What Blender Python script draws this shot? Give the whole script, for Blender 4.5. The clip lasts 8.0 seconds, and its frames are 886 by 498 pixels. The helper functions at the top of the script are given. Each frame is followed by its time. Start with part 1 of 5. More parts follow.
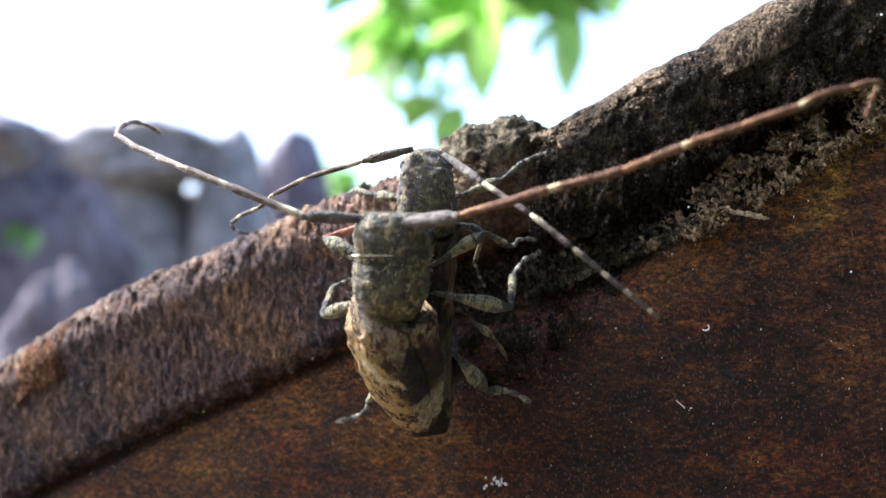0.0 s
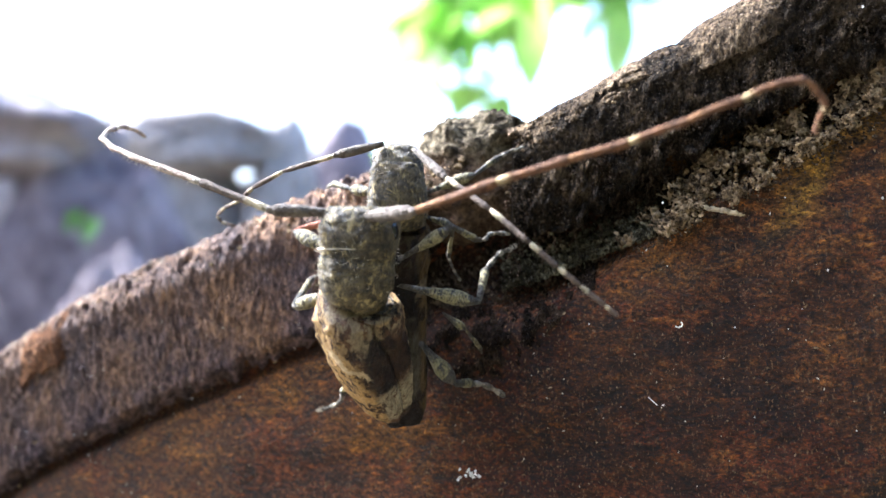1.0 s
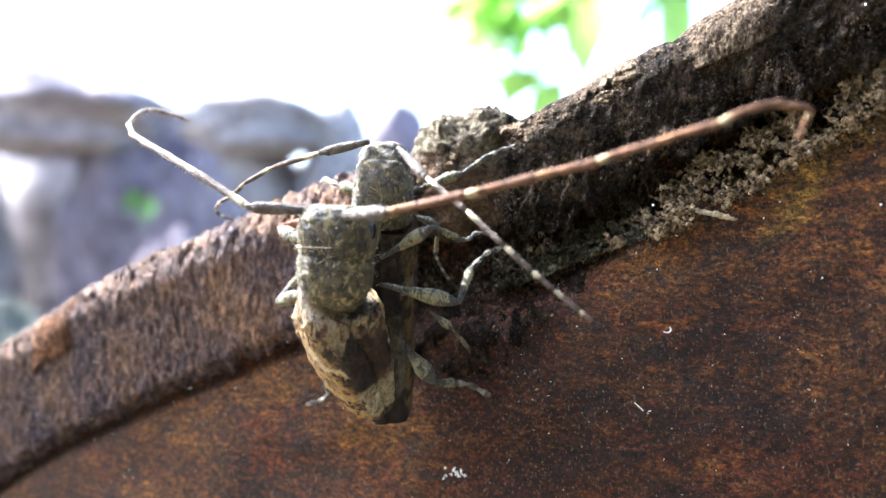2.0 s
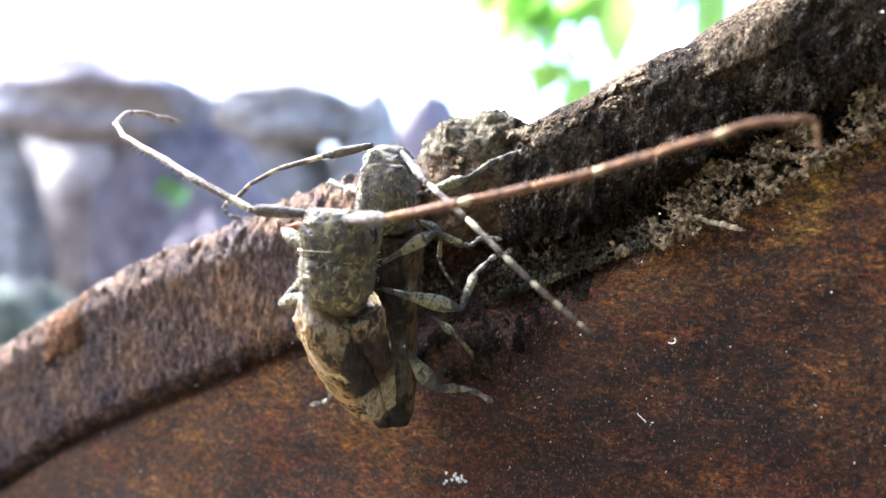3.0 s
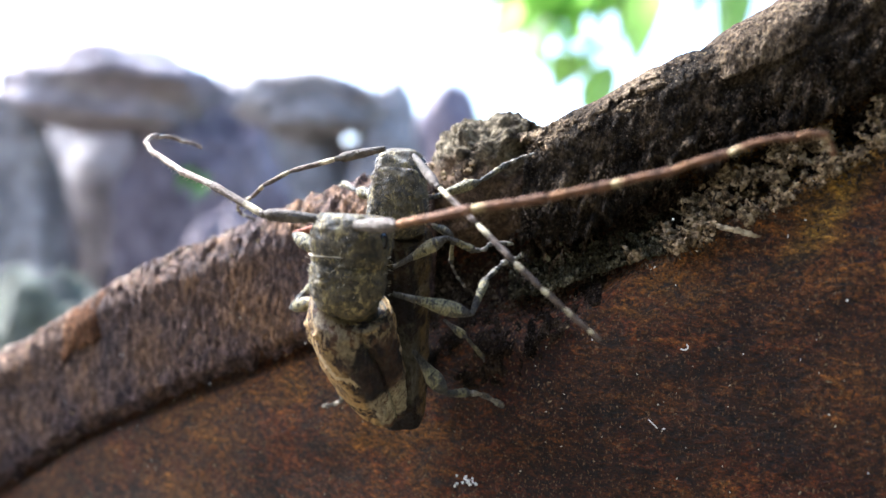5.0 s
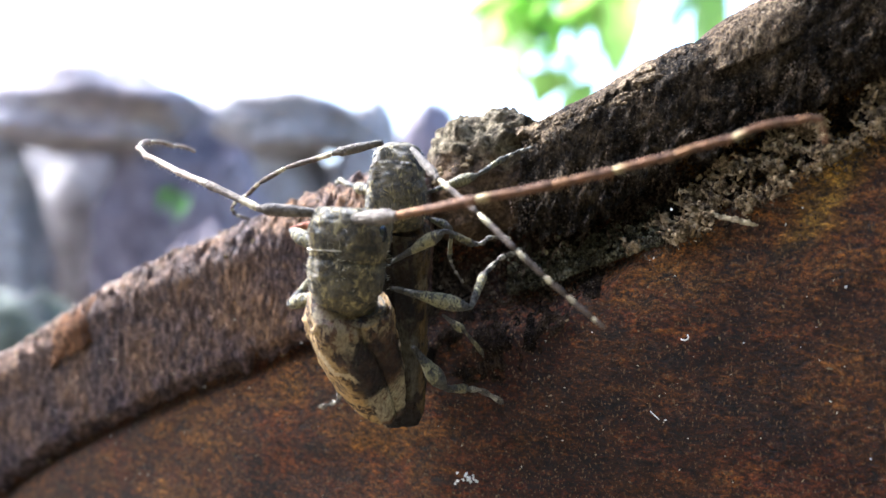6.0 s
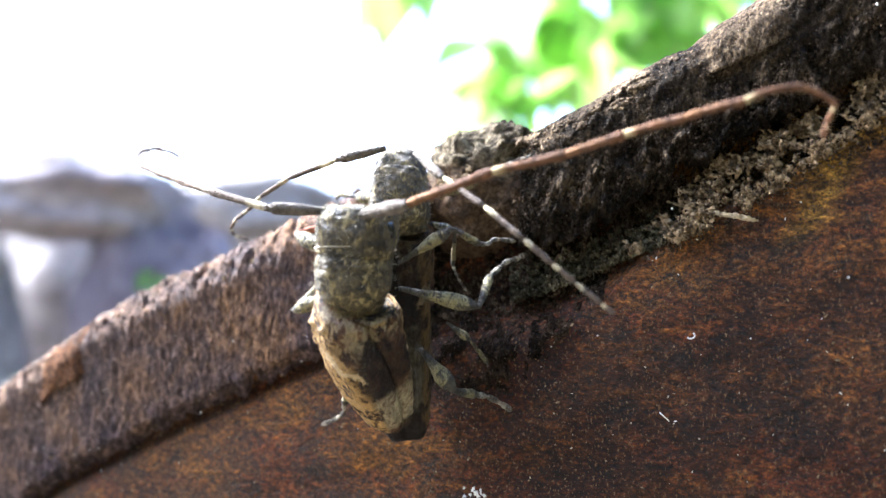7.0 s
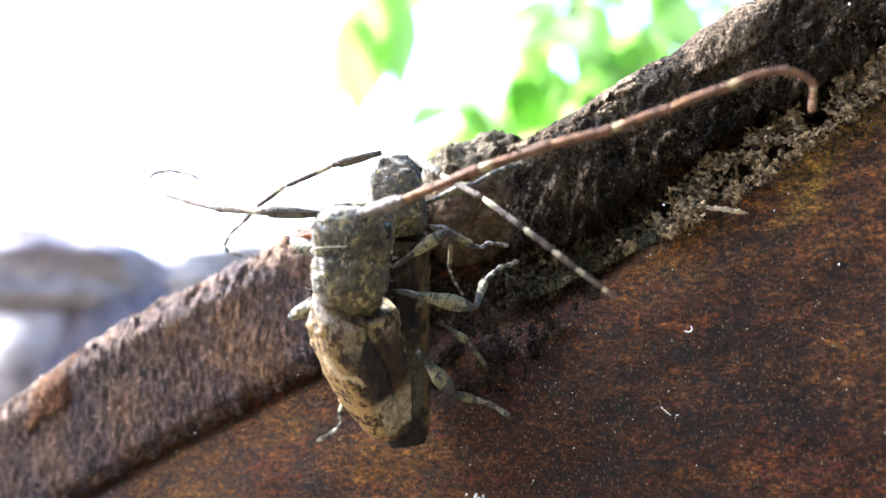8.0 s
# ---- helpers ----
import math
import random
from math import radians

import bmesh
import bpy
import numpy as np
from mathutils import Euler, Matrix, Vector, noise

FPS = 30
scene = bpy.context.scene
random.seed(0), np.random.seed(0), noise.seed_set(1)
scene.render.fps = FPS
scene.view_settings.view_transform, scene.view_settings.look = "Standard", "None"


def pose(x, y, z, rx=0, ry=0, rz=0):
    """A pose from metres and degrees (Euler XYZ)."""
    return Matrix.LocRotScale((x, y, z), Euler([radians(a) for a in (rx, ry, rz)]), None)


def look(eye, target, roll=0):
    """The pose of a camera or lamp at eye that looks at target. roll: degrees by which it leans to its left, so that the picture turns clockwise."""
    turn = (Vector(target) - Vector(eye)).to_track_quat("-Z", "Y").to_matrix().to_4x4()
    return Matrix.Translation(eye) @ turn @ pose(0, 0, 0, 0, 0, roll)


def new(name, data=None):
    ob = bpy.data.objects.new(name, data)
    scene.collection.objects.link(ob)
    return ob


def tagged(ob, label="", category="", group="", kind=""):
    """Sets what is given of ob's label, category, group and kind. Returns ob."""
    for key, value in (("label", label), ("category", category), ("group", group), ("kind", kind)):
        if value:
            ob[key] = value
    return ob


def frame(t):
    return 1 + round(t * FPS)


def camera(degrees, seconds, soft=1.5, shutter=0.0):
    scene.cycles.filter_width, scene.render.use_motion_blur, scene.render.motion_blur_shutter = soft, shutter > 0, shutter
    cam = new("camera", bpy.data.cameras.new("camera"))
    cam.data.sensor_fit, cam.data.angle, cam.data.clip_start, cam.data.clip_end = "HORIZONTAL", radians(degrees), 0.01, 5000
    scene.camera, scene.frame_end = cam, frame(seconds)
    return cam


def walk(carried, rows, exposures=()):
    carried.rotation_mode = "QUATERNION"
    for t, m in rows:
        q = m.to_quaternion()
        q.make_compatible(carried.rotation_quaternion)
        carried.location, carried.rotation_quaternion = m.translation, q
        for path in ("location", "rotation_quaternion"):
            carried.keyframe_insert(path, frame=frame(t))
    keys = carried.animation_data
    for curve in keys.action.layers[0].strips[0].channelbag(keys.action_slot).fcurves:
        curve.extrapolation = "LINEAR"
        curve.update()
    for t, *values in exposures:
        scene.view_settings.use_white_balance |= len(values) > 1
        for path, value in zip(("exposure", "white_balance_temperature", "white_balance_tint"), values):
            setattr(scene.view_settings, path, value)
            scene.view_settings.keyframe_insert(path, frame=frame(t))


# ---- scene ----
cam = camera(56.27, 8.0)
# a close-up lens: the focus lies on the beetles
cam.data.dof.use_dof = True
cam.data.dof.focus_distance = 0.0725
cam.data.dof.aperture_fstop = 20.0
METRES, EYE, TILT, LEAN, TURN = 0.027, 0.3, 4.0, 0.0, 0.0
ROWS = [
    (0, -0.055, 0.0128, -0.0145, -1.34, 0.29, -0.01),
    (0.5, 0.1039, 0.0001, -0.0061, 0.86, 0.06, -0.2),
    (1, 0.2079, -0.0108, 0.0039, 2.21, -0.5, -0.56),
    (1.5, 0.3343, 0.0012, 0.0241, 4.19, -1.05, -1.06),
    (3, 0.5067, 0.0515, 0.1013, 7.91, -2.27, -2.53),
    (3.5, 0.5255, 0.0583, 0.116, 8.6, -2.41, -2.88),
    (4, 0.5309, 0.0624, 0.1447, 9.09, -2.89, -2.9),
    (4.5, 0.5361, 0.0627, 0.1513, 9.47, -3.06, -2.94),
    (6, 0.4745, 0.0606, 0.064, 7.94, -1.69, -2.23),
    (6.5, 0.442, 0.0623, -0.0371, 7.34, 0.4, -1.56),
    (7, 0.407, 0.0541, -0.1879, 6.6, 4.01, -1.17),
    (7.5, 0.3839, 0.0523, -0.3082, 5.98, 6.75, -0.38),
    (8, 0.3378, 0.0466, -0.3999, 5.05, 8.6, 0.35),
]
walk(cam, [(t, pose(0, 0, EYE, TILT, LEAN, TURN) @ pose(METRES * x, METRES * y, METRES * z, 90 + pitch, roll, yaw)) for t, x, y, z, yaw, pitch, roll in ROWS],
     exposures=[(t, stops, 5550, 10) for t, stops in ((0.0, 2.35), (0.5, 2.68), (1.0, 3.05), (1.5, 3.42), (3.0, 3.35), (3.5, 3.12), (4.0, 2.85), (4.5, 2.75), (6.0, 2.93), (7.0, 3.3), (8.0, 3.42))])

# ---- world and sun ----
SUN_EL, SUN_AZ = 46.0, -73.0      # degrees; azimuth from +y to the right
world = bpy.data.worlds.new("sky")
scene.world = world
world.use_nodes = True
sky = world.node_tree.nodes.new("ShaderNodeTexSky")
sky.sky_type, sky.sun_disc = "NISHITA", False
sky.sun_elevation, sky.sun_rotation = radians(SUN_EL), radians(SUN_AZ)
sky.air_density, sky.dust_density, sky.ozone_density = 1.0, 4.0, 1.0
background = world.node_tree.nodes["Background"]
world.node_tree.links.new(sky.outputs["Color"], background.inputs["Color"])
background.inputs["Strength"].default_value = 0.15
sun = new("sun", bpy.data.lights.new("sun", "SUN"))
sun.data.energy, sun.data.angle, sun.data.color = 3.2, radians(7), (1.0, 0.97, 0.93)
sun_way = Vector((math.sin(radians(SUN_AZ)) * math.cos(radians(SUN_EL)), math.cos(radians(SUN_AZ)) * math.cos(radians(SUN_EL)), math.sin(radians(SUN_EL))))
sun.matrix_world = look(sun_way * 3, (0, 0, 0))

# ---- materials ----
MM = 0.001


class Mat:
    """A node material under construction."""

    def __init__(self, name, rough=0.8, metal=0.0, spec=0.3):
        self.m = bpy.data.materials.new(name)
        self.m.use_nodes = True
        self.t = self.m.node_tree
        self.b = self.t.nodes["Principled BSDF"]
        self.b.inputs["Roughness"].default_value = rough
        self.b.inputs["Metallic"].default_value = metal
        self.b.inputs["Specular IOR Level"].default_value = spec
        self.coord = self.t.nodes.new("ShaderNodeTexCoord").outputs["Object"]

    def link(self, a, b):
        self.t.links.new(a, b)

    def mapped(self, scale=(1, 1, 1), turn=(0, 0, 0)):
        n = self.t.nodes.new("ShaderNodeMapping")
        n.inputs["Scale"].default_value = scale
        n.inputs["Rotation"].default_value = [radians(a) for a in turn]
        self.link(self.coord, n.inputs["Vector"])
        return n.outputs["Vector"]

    def noise(self, scale, detail=4, rough=0.6, vec=None, distort=0.0):
        n = self.t.nodes.new("ShaderNodeTexNoise")
        n.inputs["Scale"].default_value, n.inputs["Detail"].default_value = scale, detail
        n.inputs["Roughness"].default_value, n.inputs["Distortion"].default_value = rough, distort
        self.link(vec if vec else self.coord, n.inputs["Vector"])
        return n.outputs["Fac"]

    def cells(self, scale, vec=None, feature="F1"):
        n = self.t.nodes.new("ShaderNodeTexVoronoi")
        n.feature = feature
        n.inputs["Scale"].default_value = scale
        self.link(vec if vec else self.coord, n.inputs["Vector"])
        return n.outputs["Distance"]

    def attr(self, name):
        n = self.t.nodes.new("ShaderNodeAttribute")
        n.attribute_name = name
        return n.outputs["Fac"]

    def ramp(self, fac, stops, ease="LINEAR"):
        n = self.t.nodes.new("ShaderNodeValToRGB")
        n.color_ramp.interpolation = ease
        el = n.color_ramp.elements
        while len(el) < len(stops):
            el.new(0.5)
        for e, (p, c) in zip(el, stops):
            e.position = p
            e.color = (*c, 1) if len(c) == 3 else c
        self.link(fac, n.inputs["Fac"])
        return n.outputs["Color"]

    def grey(self, fac, lo, hi):
        if lo > hi:
            return self.ramp(fac, [(hi, (1, 1, 1)), (lo, (0, 0, 0))])
        return self.ramp(fac, [(lo, (0, 0, 0)), (hi, (1, 1, 1))])

    def mix(self, fac, a, b, how="MIX"):
        n = self.t.nodes.new("ShaderNodeMix")
        n.data_type, n.blend_type = "RGBA", how
        for key, v in (("Factor", fac), ("A", a), ("B", b)):
            sock = next(s for s in n.inputs if s.name == key and s.enabled)
            if isinstance(v, (int, float)):
                sock.default_value = v
            elif isinstance(v, tuple):
                sock.default_value = (*v, 1)
            else:
                self.link(v, sock)
        return next(s for s in n.outputs if s.enabled)

    def colour(self, c):
        if isinstance(c, tuple):
            self.b.inputs["Base Color"].default_value = (*c, 1)
        else:
            self.link(c, self.b.inputs["Base Color"])
        return self

    def bump(self, height, metres, strength=1.0):
        n = self.t.nodes.new("ShaderNodeBump")
        n.inputs["Distance"].default_value, n.inputs["Strength"].default_value = metres, strength
        self.link(height, n.inputs["Height"])
        if self.b.inputs["Normal"].is_linked:
            self.link(self.b.inputs["Normal"].links[0].from_socket, n.inputs["Normal"])
        self.link(n.outputs["Normal"], self.b.inputs["Normal"])
        return self

    def gloss(self, fac, lo, hi):
        n = self.t.nodes.new("ShaderNodeMapRange")
        n.inputs["To Min"].default_value, n.inputs["To Max"].default_value = lo, hi
        self.link(fac, n.inputs["Value"])
        self.link(n.outputs["Result"], self.b.inputs["Roughness"])
        return self


def wood_material():
    w = Mat("bare_wood", 0.62, 0, 0.25)
    along = w.mapped((0.35, 1, 1), (0, 20, 0))
    fibre = w.noise(2100, 4, 0.7, along, 0.4)
    patch = w.noise(75, 5, 0.65, w.mapped((0.55, 1, 1), (0, 20, 0)), 0.8)
    red = w.noise(110, 5, 0.7, w.mapped((0.7, 1, 1), (30, 20, 0)), 0.6)
    rust = w.noise(420, 6, 0.8, w.mapped((0.5, 1, 1), (0, 24, 0)), 0.9)
    grain = w.noise(2900, 3, 0.75, w.mapped((0.6, 1, 1), (0, 35, 0)))
    dots = w.noise(4700, 2, 0.6, w.mapped((1, 1, 0.6), (0, 10, 0)))
    c = w.ramp(patch, [(0.36, (0.028, 0.015, 0.011)), (0.46, (0.068, 0.027, 0.011)), (0.55, (0.118, 0.046, 0.013)), (0.64, (0.18, 0.084, 0.018))])
    c = w.mix(w.grey(red, 0.5, 0.62), c, (0.15, 0.043, 0.014))
    c = w.mix(w.grey(rust, 0.52, 0.64), c, w.mix(w.grey(patch, 0.42, 0.55), (0.18, 0.058, 0.018), (0.3, 0.135, 0.028)))
    c = w.mix(w.grey(rust, 0.46, 0.37), c, (0.035, 0.027, 0.024))
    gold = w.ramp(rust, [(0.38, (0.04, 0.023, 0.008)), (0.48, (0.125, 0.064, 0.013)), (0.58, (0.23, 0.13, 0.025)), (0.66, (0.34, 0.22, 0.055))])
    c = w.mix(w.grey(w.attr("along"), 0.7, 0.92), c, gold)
    c = w.mix(0.7, c, w.ramp(fibre, [(0.40, (0.35, 0.33, 0.33)), (0.5, (0.88, 0.86, 0.85)), (0.58, (1.25, 1.2, 1.1))]), "MULTIPLY")
    c = w.mix(0.95, c, w.ramp(grain, [(0.38, (0.22, 0.2, 0.22)), (0.48, (0.8, 0.78, 0.78)), (0.56, (1.2, 1.15, 1.05)), (0.63, (2.3, 2.15, 1.8))]), "MULTIPLY")
    # 0 takes the painted shade, 1 the golden wood
    wood_tint = w.ramp(w.attr("along"), [(0.0, (0.3, 0.21, 0.17)), (0.2, (0.36, 0.3, 0.235)), (0.5, (0.8, 0.76, 0.74)), (0.75, (1.05, 1.02, 0.9)), (1.0, (1.35, 1.38, 1.15))])
    c = w.mix(1.0, c, wood_tint, "MULTIPLY")
    c = w.mix(w.grey(dots, 0.605, 0.67), c, (0.17, 0.095, 0.04))
    c = w.mix(w.grey(dots, 0.38, 0.33), c, (0.014, 0.009, 0.007))
    w.colour(c).gloss(grain, 0.5, 0.8)
    return w.bump(patch, 0.0006).bump(fibre, 0.0004).bump(grain, 0.0006).m


def bark_material(name, dark, mid, light, turn, stretch=0.3, fine=1700):
    w = Mat(name, 0.92, 0, 0.08)
    along = w.mapped((1, 1, stretch), (0, turn, 0))
    fibre = w.noise(fine, 6, 0.78, along, 0.5)
    patch = w.noise(170, 5, 0.7)
    c = w.ramp(patch, [(0.38, dark), (0.5, mid), (0.62, light)])
    grit = w.noise(3400, 2, 0.65, w.mapped((1, 1, 0.65), (0, turn, 0)))
    c = w.mix(0.9, c, w.ramp(grit, [(0.38, (0.25, 0.23, 0.24)), (0.48, (0.8, 0.78, 0.78)), (0.56, (1.1, 1.08, 1.05)), (0.63, (1.5, 1.45, 1.35))]), "MULTIPLY")
    c = w.mix(0.7, c, w.ramp(fibre, [(0.40, (0.12, 0.11, 0.10)), (0.5, (0.7, 0.68, 0.66)), (0.58, (1.0, 1.0, 0.97))]), "MULTIPLY")
    grain = w.noise(4200, 3, 0.7)
    c = w.mix(w.grey(grain, 0.61, 0.7), c, w.mix(0.3, light, (0.4, 0.33, 0.25)))
    c = w.mix(w.grey(grain, 0.40, 0.32), c, dark)
    w.colour(c)
    return w.bump(patch, 0.0008).bump(fibre, 0.0006).bump(grit, 0.0006).m


def strip_material():
    """Fibrous inner bark: orange-brown, violet-black towards its torn rim, whitish on the crest."""
    w = Mat("fibrous_bark", 0.85, 0, 0.2)
    marks = w.noise(1900, 5, 0.75, w.mapped((1, 1, 0.45), (0, -12, 0)), 0.5)
    grit = w.noise(2600, 3, 0.7, w.mapped((1, 1, 0.6), (0, -12, 0)))
    patch = w.noise(120, 5, 0.7, None, 0.5)
    lumps = w.noise(750, 4, 0.7)
    c = w.ramp(patch, [(0.36, (0.12, 0.096, 0.102)), (0.46, (0.18, 0.126, 0.106)), (0.56, (0.24, 0.154, 0.104)), (0.66, (0.305, 0.186, 0.104))])
    pits = w.noise(1500, 4, 0.7, w.mapped((1, 1, 0.3), (0, 14, 0)), 0.6)
    c = w.mix(0.85, c, w.ramp(pits, [(0.40, (0.42, 0.39, 0.41)), (0.48, (0.85, 0.83, 0.84)), (0.6, (1.25, 1.2, 1.13))]), "MULTIPLY")
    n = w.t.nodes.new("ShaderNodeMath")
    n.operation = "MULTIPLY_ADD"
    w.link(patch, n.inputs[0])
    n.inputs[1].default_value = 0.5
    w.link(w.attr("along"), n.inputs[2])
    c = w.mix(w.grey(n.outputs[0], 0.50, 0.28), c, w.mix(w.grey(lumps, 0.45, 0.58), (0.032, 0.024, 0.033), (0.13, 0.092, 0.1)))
    m = w.t.nodes.new("ShaderNodeMath")
    m.operation = "MULTIPLY_ADD"
    w.link(lumps, m.inputs[0])
    m.inputs[1].default_value = 0.35
    w.link(w.attr("along"), m.inputs[2])
    c = w.mix(w.grey(m.outputs[0], 0.79, 0.9), c, w.mix(w.grey(lumps, 0.48, 0.6), (0.11, 0.078, 0.06), (0.42, 0.36, 0.29)))
    c = w.mix(0.75, c, w.ramp(marks, [(0.38, (0.33, 0.3, 0.32)), (0.5, (0.85, 0.83, 0.82)), (0.6, (1.3, 1.25, 1.2))]), "MULTIPLY")
    c = w.mix(0.8, c, w.ramp(grit, [(0.38, (0.35, 0.33, 0.34)), (0.5, (0.9, 0.88, 0.88)), (0.62, (1.6, 1.55, 1.45))]), "MULTIPLY")
    w.colour(c)
    return w.bump(patch, 0.001).bump(lumps, 0.0008).bump(pits, 0.0008).bump(marks, 0.0004).bump(grit, 0.0003).m


def lit_crust_material():
    """Grey crust over plain brown wood, painted paler on top for the light there; 'along' is the height in millimetres.
    """
    w = Mat("knob_lit_crust", 0.92, 0, 0.1)
    big = w.noise(220, 5, 0.7, None, 0.4)
    mid = w.noise(800, 5, 0.7, None, 0.5)
    fine = w.noise(3000, 3, 0.7)
    n = w.t.nodes.new("ShaderNodeMath")
    n.operation = "MULTIPLY_ADD"
    w.link(big, n.inputs[0])
    n.inputs[1].default_value = 9.0
    w.link(w.attr("along"), n.inputs[2])
    half = w.t.nodes.new("ShaderNodeMath")
    half.operation = "MULTIPLY"
    half.inputs[1].default_value = 0.05
    w.link(n.outputs[0], half.inputs[0])
    wood = w.ramp(mid, [(0.38, (0.045, 0.03, 0.02)), (0.52, (0.1, 0.065, 0.04)), (0.64, (0.15, 0.1, 0.06))])
    crust = w.ramp(mid, [(0.38, (0.03, 0.023, 0.015)), (0.48, (0.1, 0.08, 0.052)), (0.6, (0.225, 0.187, 0.125))])
    c = w.mix(w.grey(half.outputs[0], 0.60, 0.68), wood, crust)
    c = w.mix(0.7, c, w.ramp(fine, [(0.38, (0.35, 0.33, 0.31)), (0.5, (0.9, 0.9, 0.88)), (0.6, (1.25, 1.22, 1.15))]), "MULTIPLY")
    w.colour(c)
    return w.bump(big, 0.0008).bump(mid, 0.0007).bump(fine, 0.0003).m


def crumb_material():
    w = Mat("frass", 0.9, 0, 0.15)
    n = w.noise(1300, 4, 0.7)
    w.colour(w.ramp(n, [(0.36, (0.034, 0.023, 0.013)), (0.47, (0.125, 0.086, 0.046)), (0.58, (0.33, 0.24, 0.135))]))
    return w.bump(w.noise(1800, 4, 0.7), 0.0003).bump(w.noise(4500, 3, 0.7), 0.0002).m


def mottled(name, dark, brown, pale, scale, lo=0.46, hi=0.55, rough=0.5, marks=()):
    """Scaly cuticle: dark ground, brown clouds and pale hair patches. marks: how much pale there is along the part."""
    w = Mat(name, rough, 0, 0.4)
    clouds = w.noise(scale, 6, 0.7, None, 1.0)
    hairs = w.noise(scale * 2.0, 6, 0.75, w.mapped((1, 1, 0.7)), 0.8)
    fine = w.noise(6500, 3, 0.75, w.mapped((1, 1, 0.5)))
    c = w.mix(w.grey(clouds, lo - 0.05, hi - 0.02), dark, brown)
    pale_at = w.grey(hairs, hi - 0.02, hi + 0.05)
    if marks:
        shift = w.t.nodes.new("ShaderNodeMath")
        shift.operation = "MULTIPLY_ADD"
        w.link(w.noise(260, 3, 0.6), shift.inputs[0])
        shift.inputs[1].default_value = 0.7
        base = w.t.nodes.new("ShaderNodeMath")
        base.inputs[1].default_value = -0.35
        w.link(w.attr("along"), base.inputs[0])
        w.link(base.outputs[0], shift.inputs[2])
        where = w.ramp(shift.outputs[0], marks)
        n = w.t.nodes.new("ShaderNodeMath")
        n.operation = "MULTIPLY_ADD"
        w.link(where, n.inputs[0])
        n.inputs[1].default_value = 0.3
        w.link(hairs, n.inputs[2])
        pale_at = w.grey(n.outputs[0], hi + 0.10, hi + 0.17)
    c = w.mix(pale_at, c, pale)
    c = w.mix(0.8, c, w.ramp(fine, [(0.38, (0.25, 0.23, 0.21)), (0.56, (1, 1, 1))]), "MULTIPLY")
    pits = w.cells(2400)
    w.colour(c).gloss(hairs, rough - 0.15, rough + 0.3)
    return w.bump(clouds, 0.0005).bump(hairs, 0.0003).bump(pits, 0.0002).bump(fine, 0.00025).m


